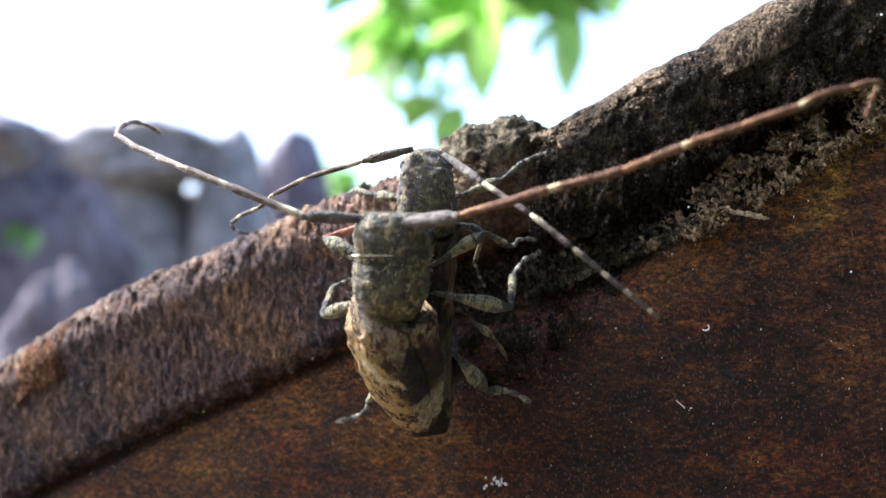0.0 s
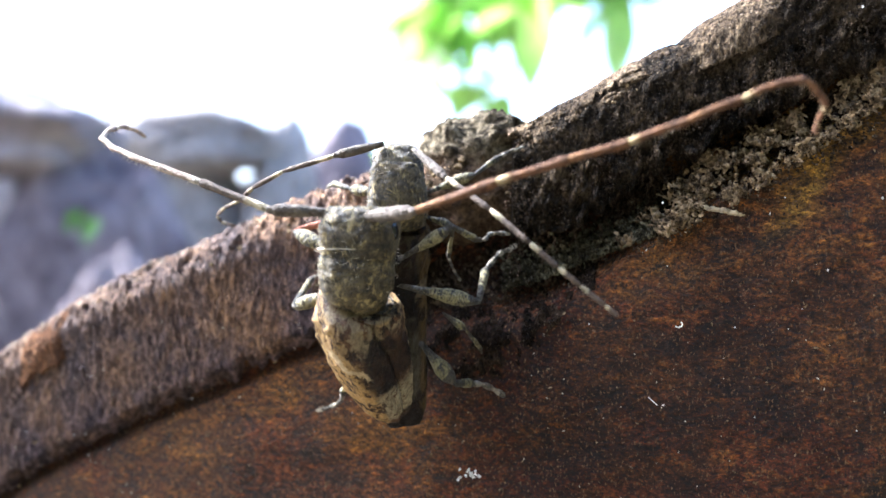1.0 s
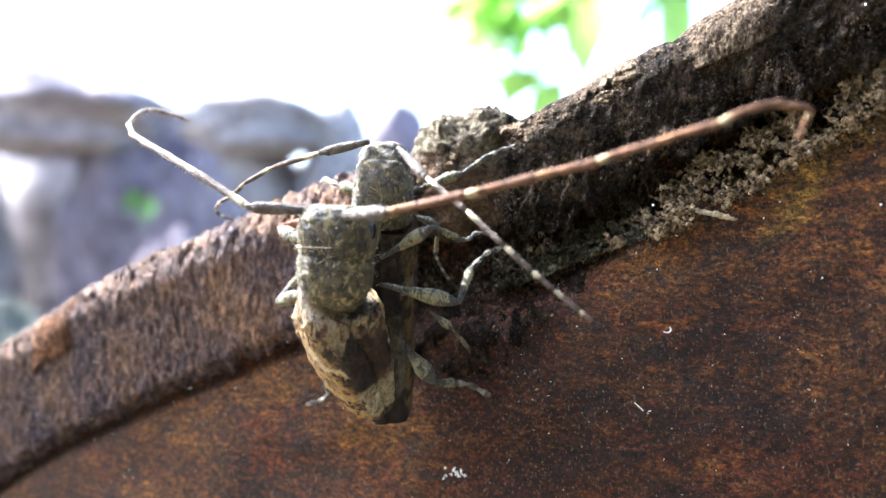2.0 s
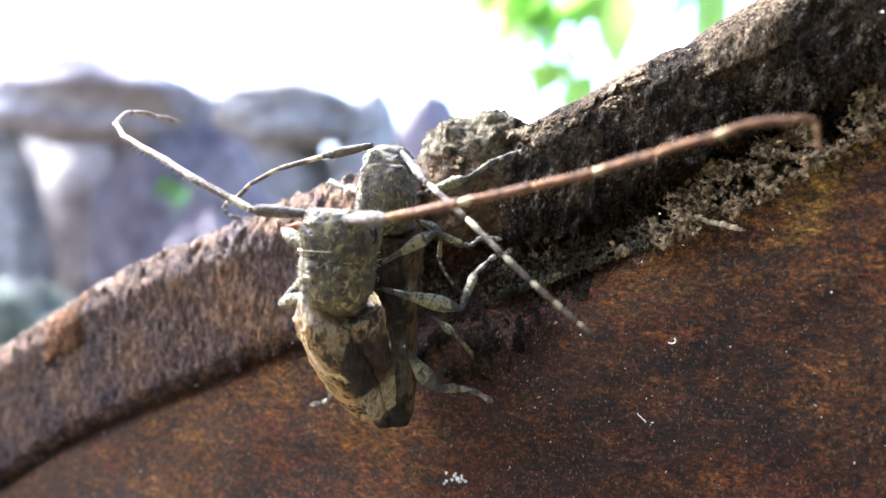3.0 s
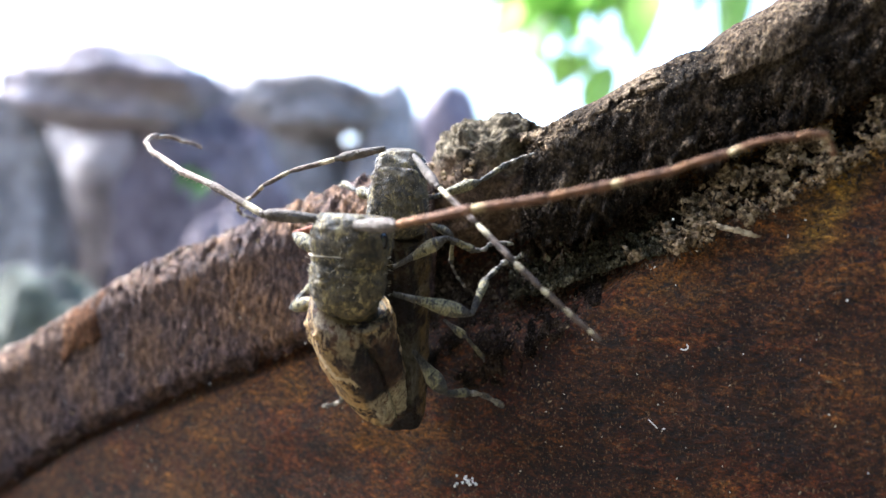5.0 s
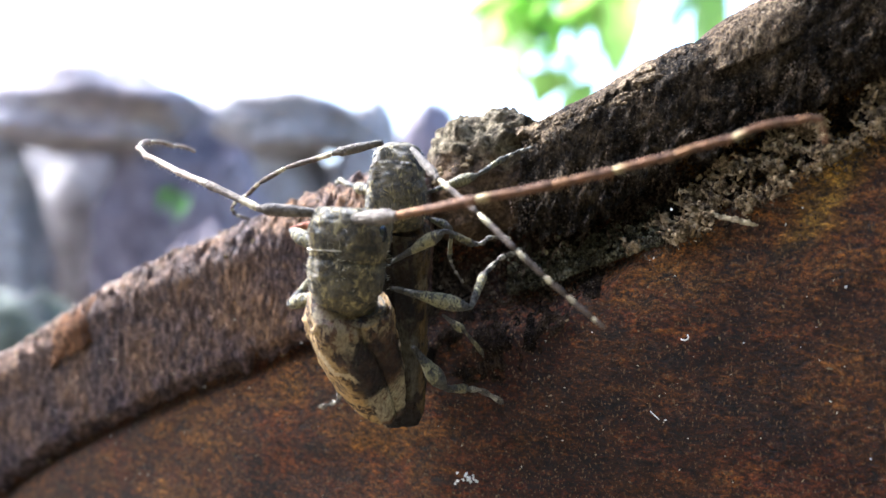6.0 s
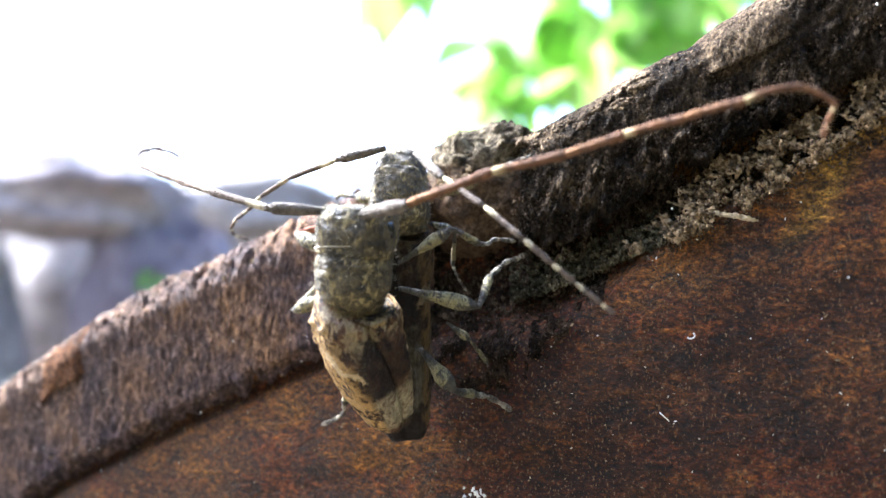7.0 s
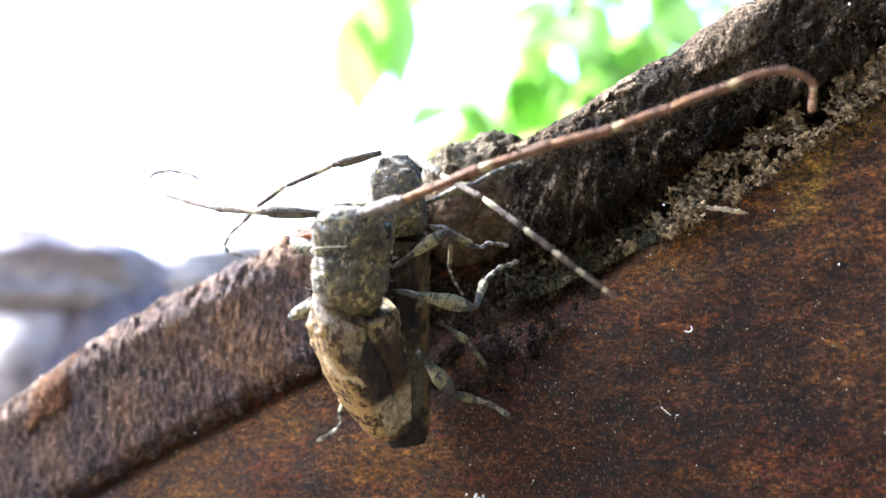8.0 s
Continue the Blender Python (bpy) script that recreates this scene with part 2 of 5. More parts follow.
def elytra_material(name="elytra", tone=1.0):
    """Wing case: cream-speckled shoulders, dark saddle, gold flanks, a pale ragged patch behind the saddle, dark tip."""
    w = Mat(name, 0.6, 0, 0.25)
    clouds = w.noise(600, 6, 0.75, None, 0.4)
    blots = w.noise(1100, 5, 0.78, w.mapped((1, 1, 0.5)), 0.4)
    speck = w.noise(2300, 3, 0.7, w.mapped((1, 1, 0.5)))
    fine = w.noise(5200, 3, 0.75, w.mapped((1, 1, 0.4)))
    wander = w.noise(420, 5, 0.75)

    def sum_of(a, f, b):
        n = w.t.nodes.new("ShaderNodeMath")
        n.operation = "MULTIPLY_ADD"
        for sock, v in zip(n.inputs, (a, f, b)):
            if isinstance(v, (int, float)):
                sock.default_value = v
            else:
                w.link(v, sock)
        return n.outputs[0]

    def level(v):
        return (v, v, v)

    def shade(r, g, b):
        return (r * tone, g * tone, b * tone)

    u = sum_of(wander, 0.3, sum_of(w.attr("along"), 1.0, -0.15))
    side = sum_of(wander, -0.35, sum_of(w.attr("across"), 1.0, 0.175))
    ground = w.mix(w.grey(clouds, 0.44, 0.56), shade(0.014, 0.009, 0.007), shade(0.13, 0.065, 0.03))
    # gold streaks down the flank
    flank = w.grey(side, 0.3, 0.52)
    ground = w.mix(flank, ground, w.mix(w.grey(blots, 0.44, 0.53), shade(0.05, 0.025, 0.012), shade(0.56, 0.35, 0.13)))
    # cream on the shoulders, breaking up towards the saddle
    much = w.ramp(u, [(0.0, level(0.62)), (0.14, level(0.55)), (0.27, level(0.35)), (0.36, level(0.05)), (1.0, level(0.0))])
    c = w.mix(w.grey(sum_of(much, 0.22, blots), 0.585, 0.645), ground, w.mix(flank, shade(0.28, 0.21, 0.115), shade(0.42, 0.27, 0.11)))
    # dark saddle
    saddle = w.mix(1.0, w.ramp(u, [(0.22, level(0.0)), (0.3, level(0.9)), (0.4, level(0.9)), (0.47, level(0.0))]), w.grey(side, 0.5, 0.34), "MULTIPLY")
    c = w.mix(saddle, c, w.mix(w.grey(clouds, 0.45, 0.6), shade(0.01, 0.007, 0.006), shade(0.045, 0.022, 0.013)))
    # pale ragged patch near the seam
    patch = w.mix(1.0, w.ramp(u, [(0.43, level(0.0)), (0.49, level(1.0)), (0.72, level(1.0)), (0.77, level(0.0))]), w.grey(side, 0.46, 0.34), "MULTIPLY")
    c = w.mix(w.mix(1.0, patch, w.grey(blots, 0.38, 0.46), "MULTIPLY"), c, w.mix(w.grey(speck, 0.4, 0.6), shade(0.26, 0.2, 0.12), shade(0.46, 0.39, 0.25)))
    # a thin pale zigzag
    line = w.ramp(sum_of(side, 0.12, u), [(0.36, level(0.0)), (0.37, level(1.0)), (0.4, level(1.0)), (0.41, level(0.0))])
    c = w.mix(w.mix(1.0, line, w.ramp(side, [(0.3, level(0.0)), (0.36, level(1.0)), (0.75, level(1.0)), (0.85, level(0.0))]), "MULTIPLY"), c, shade(0.62, 0.48, 0.28))
    # dark tip
    c = w.mix(w.grey(u, 0.8, 0.87), c, shade(0.05, 0.032, 0.025))
    c = w.mix(0.6, c, w.ramp(fine, [(0.36, (0.4, 0.38, 0.36)), (0.56, (1.1, 1.1, 1.1))]), "MULTIPLY")
    w.colour(c).gloss(speck, 0.45, 0.8)
    return w.bump(clouds, 0.0005).bump(blots, 0.0005).bump(fine, 0.0002).m


def banded(name, base, tip, first=0.28, spread=0.06, rough=0.6):
    """A limb segment with a pale ring at its root."""
    w = Mat(name, 0.75, 0, 0.2)
    a = w.attr("along")
    n = w.noise(1500, 3, 0.6)
    c = w.mix(w.grey(a, first - spread, first + spread), base, tip)
    c = w.mix(0.75, c, w.ramp(n, [(0.36, (0.4, 0.36, 0.33)), (0.5, (0.9, 0.88, 0.86)), (0.62, (1.3, 1.25, 1.15))]), "MULTIPLY")
    w.colour(c)
    return w.bump(n, 0.0003).bump(w.noise(6000, 2, 0.6), 0.0002).m


def leaf_material():
    w = Mat("leaf", 0.45, 0, 0.4)
    n = w.noise(40, 3, 0.6)
    c = w.ramp(n, [(0.3, (0.13, 0.23, 0.065)), (0.7, (0.22, 0.36, 0.11))])
    w.colour(c)
    tr = w.t.nodes.new("ShaderNodeBsdfTranslucent")
    w.link(w.mix(1.0, c, (1.8, 1.75, 1.35), "MULTIPLY"), tr.inputs["Color"])
    add = w.t.nodes.new("ShaderNodeMixShader")
    add.inputs["Fac"].default_value = 0.68
    w.link(w.b.outputs["BSDF"], add.inputs[1])
    w.link(tr.outputs["BSDF"], add.inputs[2])
    w.link(add.outputs["Shader"], w.t.nodes["Material Output"].inputs["Surface"])
    return w.m


def stone_material(name, a, b, c3):
    w = Mat(name, 0.85, 0, 0.25)
    n = w.noise(9, 6, 0.6, None, 0.4)
    c = w.ramp(n, [(0.3, a), (0.5, b), (0.7, c3)])
    c = w.mix(0.8, c, w.ramp(w.noise(28, 5, 0.7, None, 0.5), [(0.36, (0.35, 0.34, 0.34)), (0.5, (0.9, 0.9, 0.9)), (0.64, (1.35, 1.35, 1.32))]), "MULTIPLY")
    c = w.mix(0.5, c, w.ramp(w.noise(110, 4, 0.7), [(0.3, (0.5, 0.5, 0.5)), (0.6, (1, 1, 1))]), "MULTIPLY")
    w.colour(c)
    return w.bump(w.noise(30, 6, 0.65), 0.02).m


WOOD = wood_material()
STRIP = strip_material()
BARK = bark_material("dark_bark", (0.012, 0.009, 0.006), (0.04, 0.03, 0.02), (0.115, 0.085, 0.054), 10, 0.6, 1300)
# rotten wood, dark enough to paint the hollow's and heap's shade as well
ROTTEN_AND_SHADE = bark_material("rotten_wood_and_shade", (0.012, 0.008, 0.006), (0.036, 0.024, 0.016), (0.1, 0.07, 0.046), 10)
ORANGE_BARK = bark_material("orange_bark", (0.07, 0.034, 0.02), (0.16, 0.074, 0.036), (0.25, 0.125, 0.064), -12)
KNOB = bark_material("crusty_bark", (0.055, 0.04, 0.026), (0.145, 0.106, 0.068), (0.27, 0.205, 0.135), 30)
LIT_CRUST = lit_crust_material()
PALE_BARK = bark_material("pale_bark", (0.06, 0.045, 0.034), (0.17, 0.13, 0.1), (0.34, 0.28, 0.22), -12)
FRASS = crumb_material()
ELYTRA = elytra_material()
# wing-case copy darkened to a quarter, for the shade beneath the male
SHADED_ELYTRA = elytra_material("shaded_elytra", 0.26)
THORAX = mottled("thorax", (0.042, 0.034, 0.02), (0.155, 0.12, 0.058), (0.44, 0.345, 0.15), 620, 0.47, 0.555)
LEG = mottled("leg", (0.03, 0.026, 0.02), (0.115, 0.1, 0.07), (0.4, 0.345, 0.17), 1000, marks=[(0.0, (0.15,) * 3), (0.35, (0.3,) * 3), (0.5, (0.75,) * 3), (0.85, (0.7,) * 3), (0.95, (0.0,) * 3)])
TARSUS = mottled("tarsus", (0.05, 0.043, 0.036), (0.2, 0.17, 0.125), (0.6, 0.53, 0.4), 1600, marks=[(0.0, (0.0,) * 3), (0.2, (0.9,) * 3), (0.4, (0.0,) * 3), (0.55, (0.9,) * 3), (0.72, (0.0,) * 3), (0.85, (0.7,) * 3)])
SCAPE = banded("scape", (0.12, 0.105, 0.09), (0.155, 0.13, 0.11), 0.5, 0.4)
ANTENNA = banded("antenna", (0.44, 0.35, 0.2), (0.155, 0.078, 0.042), 0.16, 0.08)
ANTENNA_PLAIN = banded("antenna_plain", (0.22, 0.115, 0.055), (0.155, 0.078, 0.042), 0.3, 0.25)
ANTENNA_GREY = banded("antenna_grey", (0.5, 0.44, 0.3), (0.13, 0.1, 0.08), 0.3, 0.06)
# paler antenna copy, with the backlight on the far antenna put into its colour
ANTENNA_LIT = banded("antenna_lit", (0.54, 0.48, 0.39), (0.31, 0.245, 0.2), 0.2, 0.12)
EYE_BLACK = Mat("eye", 0.25, 0, 0.5).colour((0.012, 0.011, 0.01)).m
TIBIA_RED = banded("red_tibia", (0.5, 0.2, 0.13), (0.4, 0.2, 0.14), 0.5, 0.3)
LEAF = leaf_material()
DULL_LEAF = Mat("dull_leaf", 0.6).colour((0.11, 0.26, 0.055)).m
TWIG = bark_material("twig", (0.05, 0.035, 0.02), (0.12, 0.09, 0.06), (0.2, 0.16, 0.11), 0)
STONE = stone_material("stone", (0.2, 0.165, 0.18), (0.36, 0.31, 0.325), (0.5, 0.45, 0.455))
MOSSY_STONE = stone_material("mossy_stone", (0.08, 0.1, 0.05), (0.16, 0.165, 0.13), (0.27, 0.265, 0.235))
DARK_STONE = stone_material("dark_stone", (0.1, 0.08, 0.095), (0.19, 0.155, 0.175), (0.29, 0.245, 0.265))
PALE_STONE = stone_material("pale_stone", (0.28, 0.265, 0.265), (0.42, 0.4, 0.395), (0.58, 0.56, 0.54))
DIM_STONE = stone_material("dim_stone", (0.2, 0.175, 0.168), (0.34, 0.305, 0.29), (0.46, 0.42, 0.4))
SOIL = stone_material("soil", (0.06, 0.05, 0.035), (0.14, 0.12, 0.085), (0.24, 0.21, 0.16))
# for the unseen wall that blocks light behind the viewer
LIGHT_BLOCK = stone_material("bank", (0.02, 0.025, 0.012), (0.05, 0.06, 0.025), (0.09, 0.085, 0.045))
PALE = Mat("pale_chip", 0.8).colour((0.62, 0.56, 0.42)).m
SPLINTER = banded("splinter", (0.24, 0.18, 0.1), (0.44, 0.36, 0.23), 0.5, 0.4)
WHITE = Mat("white_fleck", 0.7).colour((0.82, 0.8, 0.76)).m

# ---- building blocks ----
# the place's frame: millimetres from the first eye, x right, y ahead, z up
FRAME = pose(0, 0, EYE, TILT, 0, 0) @ Matrix.Diagonal((MM, MM, MM, 1))
SPIN = FRAME.to_3x3().normalized()
# the log and all that sits on it are written in log space: this bends its depth to fit the camera's views and takes its
# millimetres to the frame's
VIEW_WARP = np.array(((1.241944, 0.026719, -0.001364, -1.437637),
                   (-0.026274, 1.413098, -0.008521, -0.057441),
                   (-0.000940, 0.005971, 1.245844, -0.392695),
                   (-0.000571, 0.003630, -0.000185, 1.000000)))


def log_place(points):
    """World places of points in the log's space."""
    q = np.c_[np.asarray(points, float), np.ones(len(points))] @ VIEW_WARP.T
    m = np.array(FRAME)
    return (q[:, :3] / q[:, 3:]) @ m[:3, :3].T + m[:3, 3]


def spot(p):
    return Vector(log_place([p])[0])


def put(name, verts, faces, material, parent=None, label="", along=None, smooth=True, site="log"):
    """One mesh object. site: log (the log's millimetres), far (the frame's millimetres) or world (metres)."""
    me = bpy.data.meshes.new(name)
    vs = np.asarray(verts, float)
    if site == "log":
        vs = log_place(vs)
    elif site == "far":
        m = np.array(FRAME)
        vs = vs @ m[:3, :3].T + m[:3, 3]
    me.from_pydata(vs.tolist(), [], faces)
    me.update()
    if smooth:
        me.polygons.foreach_set("use_smooth", [True] * len(me.polygons))
    if along is not None:
        at = me.attributes.new("along", "FLOAT", "POINT")
        at.data.foreach_set("value", list(along))
    me.materials.append(material)
    ob = new(name, me)
    if parent:
        ob.parent = parent
        ob.matrix_parent_inverse = parent.matrix_basis.inverted() if parent.parent is None else Matrix()
    if label:
        tagged(ob, label)
    return ob


def thing(name, label, category, group="", kind="", at=None, far=False):
    """An Empty at the thing's base; at: its place in the log's space, or in the frame for far things."""
    ob = tagged(new(name), label, category, group, kind)
    if at:
        ob.location = FRAME @ Vector(at) if far else spot(at)
    return ob


def grid_faces(rows, cols, closed=False):
    last = cols if closed else cols - 1
    return [(r * cols + c, r * cols + (c + 1) % cols, (r + 1) * cols + (c + 1) % cols, (r + 1) * cols + c) for r in range(rows - 1) for c in range(last)]


def smooth_path(points, steps):
    """A smooth curve through the points (Catmull-Rom), any number of columns."""
    p = np.array(points, float)
    if len(p) < 3:
        return np.array([p[0] + (p[-1] - p[0]) * k / steps for k in range(steps + 1)])
    q = np.vstack([2 * p[0] - p[1], p, 2 * p[-1] - p[-2]])
    out = []
    for i in range(1, len(q) - 2):
        for k in range(steps):
            t = k / steps
            a, b, c, d = q[i - 1:i + 3]
            out.append(0.5 * (2 * b + (c - a) * t + (2 * a - 5 * b + 4 * c - d) * t * t + (3 * b - a - 3 * c + d) * t ** 3))
    out.append(q[-2])
    return np.array(out)


def loft(rows, sides=14, front=(0, -1, 0), power=2.0, rough=0.0, freq=1.0, seed=0.0, shape=None):
    """A closed tube: rows of x, y, z, half width, half depth. front: the way its back (upper) side looks."""
    rows = np.array(rows, float)
    n = len(rows)
    tang = np.gradient(rows[:, :3], axis=0)
    verts, along = [], []
    f0 = Vector(front).normalized()
    length = np.r_[0, np.cumsum(np.linalg.norm(np.diff(rows[:, :3], axis=0), axis=1))]
    for i in range(n):
        t = Vector(tang[i]).normalized()
        side = t.cross(f0).normalized()
        up = side.cross(t).normalized()
        for k in range(sides):
            a = 2 * math.pi * k / sides
            ca, sa = math.cos(a), math.sin(a)
            ca = math.copysign(abs(ca) ** (2 / power), ca)
            sa = math.copysign(abs(sa) ** (2 / power), sa)
            wide, deep = rows[i, 3], rows[i, 4]
            v = Vector(rows[i, :3]) + side * (wide * ca) + up * (deep * sa)
            d = rough * noise.fractal(v * freq + Vector((seed, seed, seed)), 1.0, 2.0, 3) if rough else 0.0
            if shape:
                d += shape(length[i] / length[-1], a)
            v += (side * ca + up * sa) * d
            verts.append(v)
            along.append(length[i] / length[-1])
    faces = grid_faces(n, sides, True)
    verts += [Vector(rows[0, :3]), Vector(rows[-1, :3])]
    along += [0.0, 1.0]
    a, b = len(verts) - 2, len(verts) - 1
    faces += [(a, (k + 1) % sides, k) for k in range(sides)]
    faces += [(b, (n - 1) * sides + k, (n - 1) * sides + (k + 1) % sides) for k in range(sides)]
    return verts, faces, along


def rod(name, a, b, r0, r1, material, parent, label="", belly=0.0, sides=10, bend=(0, 0, 0), steps=8):
    """A limb segment from a to b, millimetres, thicker in its middle by belly, slightly bent."""
    a, b, bend = np.array(a, float), np.array(b, float), np.array(bend, float)
    rows = []
    for k in range(steps + 1):
        t = k / steps
        r = r0 + (r1 - r0) * t + belly * math.sin(math.pi * t) ** 1.3
        if k in (0, steps):
            r *= 0.6
        rows.append((*(a + (b - a) * t + bend * math.sin(math.pi * t)), r, r))
    way = (b - a) / np.linalg.norm(b - a)
    front = (0, -1, 0) if abs(way[1]) < 0.85 else (0, 0, 1)
    v, f, al = loft(rows, sides, front, 2.0, 0.06 * max(r0, r1), 2.5, a[0])
    return put(name, v, f, material, parent, label, al)


# ---- the log ----
EDGE_X = (-2600, -60, -44, -35, -29, -22.5, -16, -9.5, -4.8, 2, 10.5, 15, 19, 23.6, 29.2, 35, 600)
EDGE_Z = (-1280, -18.2, -9.1, -5.0, -2.9, -0.3, 2.4, 4.6, 6.0, 7.6, 11.2, 13.4, 15.8, 18.0, 21.2, 24.4, 340)


def edge(x):
    return float(np.interp(x, EDGE_X, EDGE_Z))


def face_y(x, z):
    """How far ahead the log's face lies."""
    xx = min(max(x, -60), 60)
    y = 71.3 - 0.29 * xx + 0.0008 * xx * xx + (x - xx) * -0.25
    below = edge(x) - z
    if below > 45:
        y += 0.006 * (below - 45) ** 2
    return y


def on_log(x, q, d=0.0, r=3.0):
    """A point of the log: x along, q up over the crest (millimetres; below 0 on the face), d outward."""
    top = edge(x) - r
    if q <= 0:
        z = top + q
        return (x, face_y(x, z) - d, z)
    a = min(q / r, math.pi / 2)
    y = face_y(x, top) + r * (1 - math.cos(a)) - d * math.cos(a)
    z = top + r * math.sin(a) + d * math.sin(a)
    back = max(0.0, q - r * math.pi / 2)
    return (x, y + back, z - 0.0012 * back * back)


def fr(x, y, z, octaves=4):
    return noise.fractal(Vector((x, y, z)), 1.0, 2.0, octaves)


def ramp01(v, a, b):
    t = min(max((v - a) / (b - a), 0.0), 1.0)
    return t * t * (3 - 2 * t)


def steps_of(stretches):
    out = []
    for a, b, n in stretches:
        out += list(np.linspace(a, b, n, endpoint=False))
    return out + [stretches[-1][1]]


def groove(x):
    """Where the bark strip's lower rim runs, as q."""
    return float(np.interp(x, (-160, -64, -48.6, -32, -21.3, -13.4, 3, 10), (-98, -38.8, -28.6, -20.1, -15.1, -11.3, -4.2, -1))) - edge(x) + 3


def recess(x, z):
    """Depth of the hollow under the bark, beside the beetles."""
    low = float(np.interp(x, (-8, 0, 6, 12, 17, 23, 30, 36, 60), (-4, -6, -6, -4.0, -1.5, 3.0, 7.5, 11, 24)))
    wide = float(np.interp(x, (0, 12, 20), (1.0, 1.0, 0.35)))
    m = ramp01(x, -9, 1) * ramp01(z, low - 4.0 * wide, low + 3.0 * wide)
    return 4.6 * m * (1 - 0.75 * ramp01(x, 34, 70))


def build_log():
    log = thing("fallen_log", "leaning brown weathered log with bare wood and dark crumbling bark", "log")
    xs = steps_of([(-2600, -160, 40), (-160, -62, 60), (-62, 45, 360), (45, 120, 50), (120, 250, 12)])
    qs = steps_of([(-150, -48, 40), (-48, -2, 150), (-2, 6, 24), (6, 70, 16)])
    verts, wood_tone = [], []
    for x in xs:
        for q in qs:
            z = edge(x) - 3 + min(q, 0)
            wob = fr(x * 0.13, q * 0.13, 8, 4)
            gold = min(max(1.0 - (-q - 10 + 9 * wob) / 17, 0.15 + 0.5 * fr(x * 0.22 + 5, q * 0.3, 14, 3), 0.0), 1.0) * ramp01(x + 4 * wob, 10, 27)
            # browner wood at left, lifted a little for veiling glare
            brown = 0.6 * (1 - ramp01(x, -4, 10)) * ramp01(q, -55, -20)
            # the beetle's cast shadow, painted as a dark oval into the wood's tone
            beetle_shade = 1 - ramp01(math.hypot((x - 6) / 9, (z + 9.5) / 6.5) + 0.5 * wob, 0.55, 1.25)
            # shade in the groove under the bark strip, painted along the trench
            groove_shade = math.exp(-((q - groove(x) + 0.3 + wob) / 1.3) ** 2) if x < 4 else 0.0
            wood_tone.append(max(0.2 + 0.8 * max(gold, brown) * (1 - groove_shade) - 0.55 * beetle_shade - 0.2 * groove_shade, 0.0))
            d = -recess(x, z)
            if x < 4:
                d -= 1.3 * math.exp(-((q - groove(x) + 0.5) / 1.1) ** 2)
            d += 0.4 * fr(x * 0.09, q * 0.13, 3, 2) + 0.07 * fr(x * 0.5 + q * 0.1, q * 1.6 - x * 0.45, 9, 3)
            d += 0.07 * fr(x * 2.2, q * 2.2, 5, 2)
            verts.append(on_log(x, q, d))
        # the hidden back and underside
        base = verts[-len(qs)]
        crest = verts[-1]
        for k in (0.25, 0.5, 0.75):
            verts.append((x, crest[1] + 30 * math.sin(k * math.pi), crest[2] + (base[2] - 12 - crest[2]) * k))
            wood_tone.append(0.35)
    cols = len(qs) + 3
    faces = grid_faces(len(xs), cols, True)
    faces = [f[::-1] for f in faces]
    faces += [tuple(range(cols)), tuple((len(xs) - 1) * cols + c for c in reversed(range(cols)))]
    put("bare_wood", verts, faces, WOOD, log, "bare reddish-brown wood with fine fibres", wood_tone)
    return log


def bark_sheet(name, material, log, label, xs, low, high, lift, rough, freq, stretch, seed, ragged=0.6, rows=60, rolled=False):
    """A sheet of bark lying on the log, with ragged rims turned down to the wood. low, high: q at x."""
    verts, high_up = [], []
    for x in xs:
        a = low(x) + ragged * fr(x * 0.55, seed, 1, 4) + 0.35 * ragged * fr(x * 2.5, seed, 4, 2)
        b = high(x)
        end = min(ramp01(x, xs[0], xs[0] + 2.5), 1 - ramp01(x, xs[-1] - 2.5, xs[-1]))
        for k in range(rows + 1):
            t = k / rows
            q = a + (b - a) * max(0.0, (t - 0.06) / 0.94)
            roll = ramp01(q - a, -0.2, 1.6)
            d = (lift(x, q) + 0.9) * (0.25 + 0.75 * end) * (0.35 + 0.65 * roll) - 0.9 if rolled else lift(x, q) * (0.25 + 0.75 * end)
            d += rough * fr(x * freq, q * freq * stretch, seed, 5) + 0.25 * rough * fr(x * freq * 4, q * freq * 4 * stretch, seed + 3, 3)
            if t < 0.06:
                d = -3.2 + (d + 3.2) * t / 0.06
            if end < 0.02 or k == rows:
                d = -2.5
            verts.append(on_log(x, q, d))
            high_up.append(t)
    faces = [f[::-1] for f in grid_faces(len(xs), rows + 1)]
    return put(name, verts, faces, material, log, label, high_up)


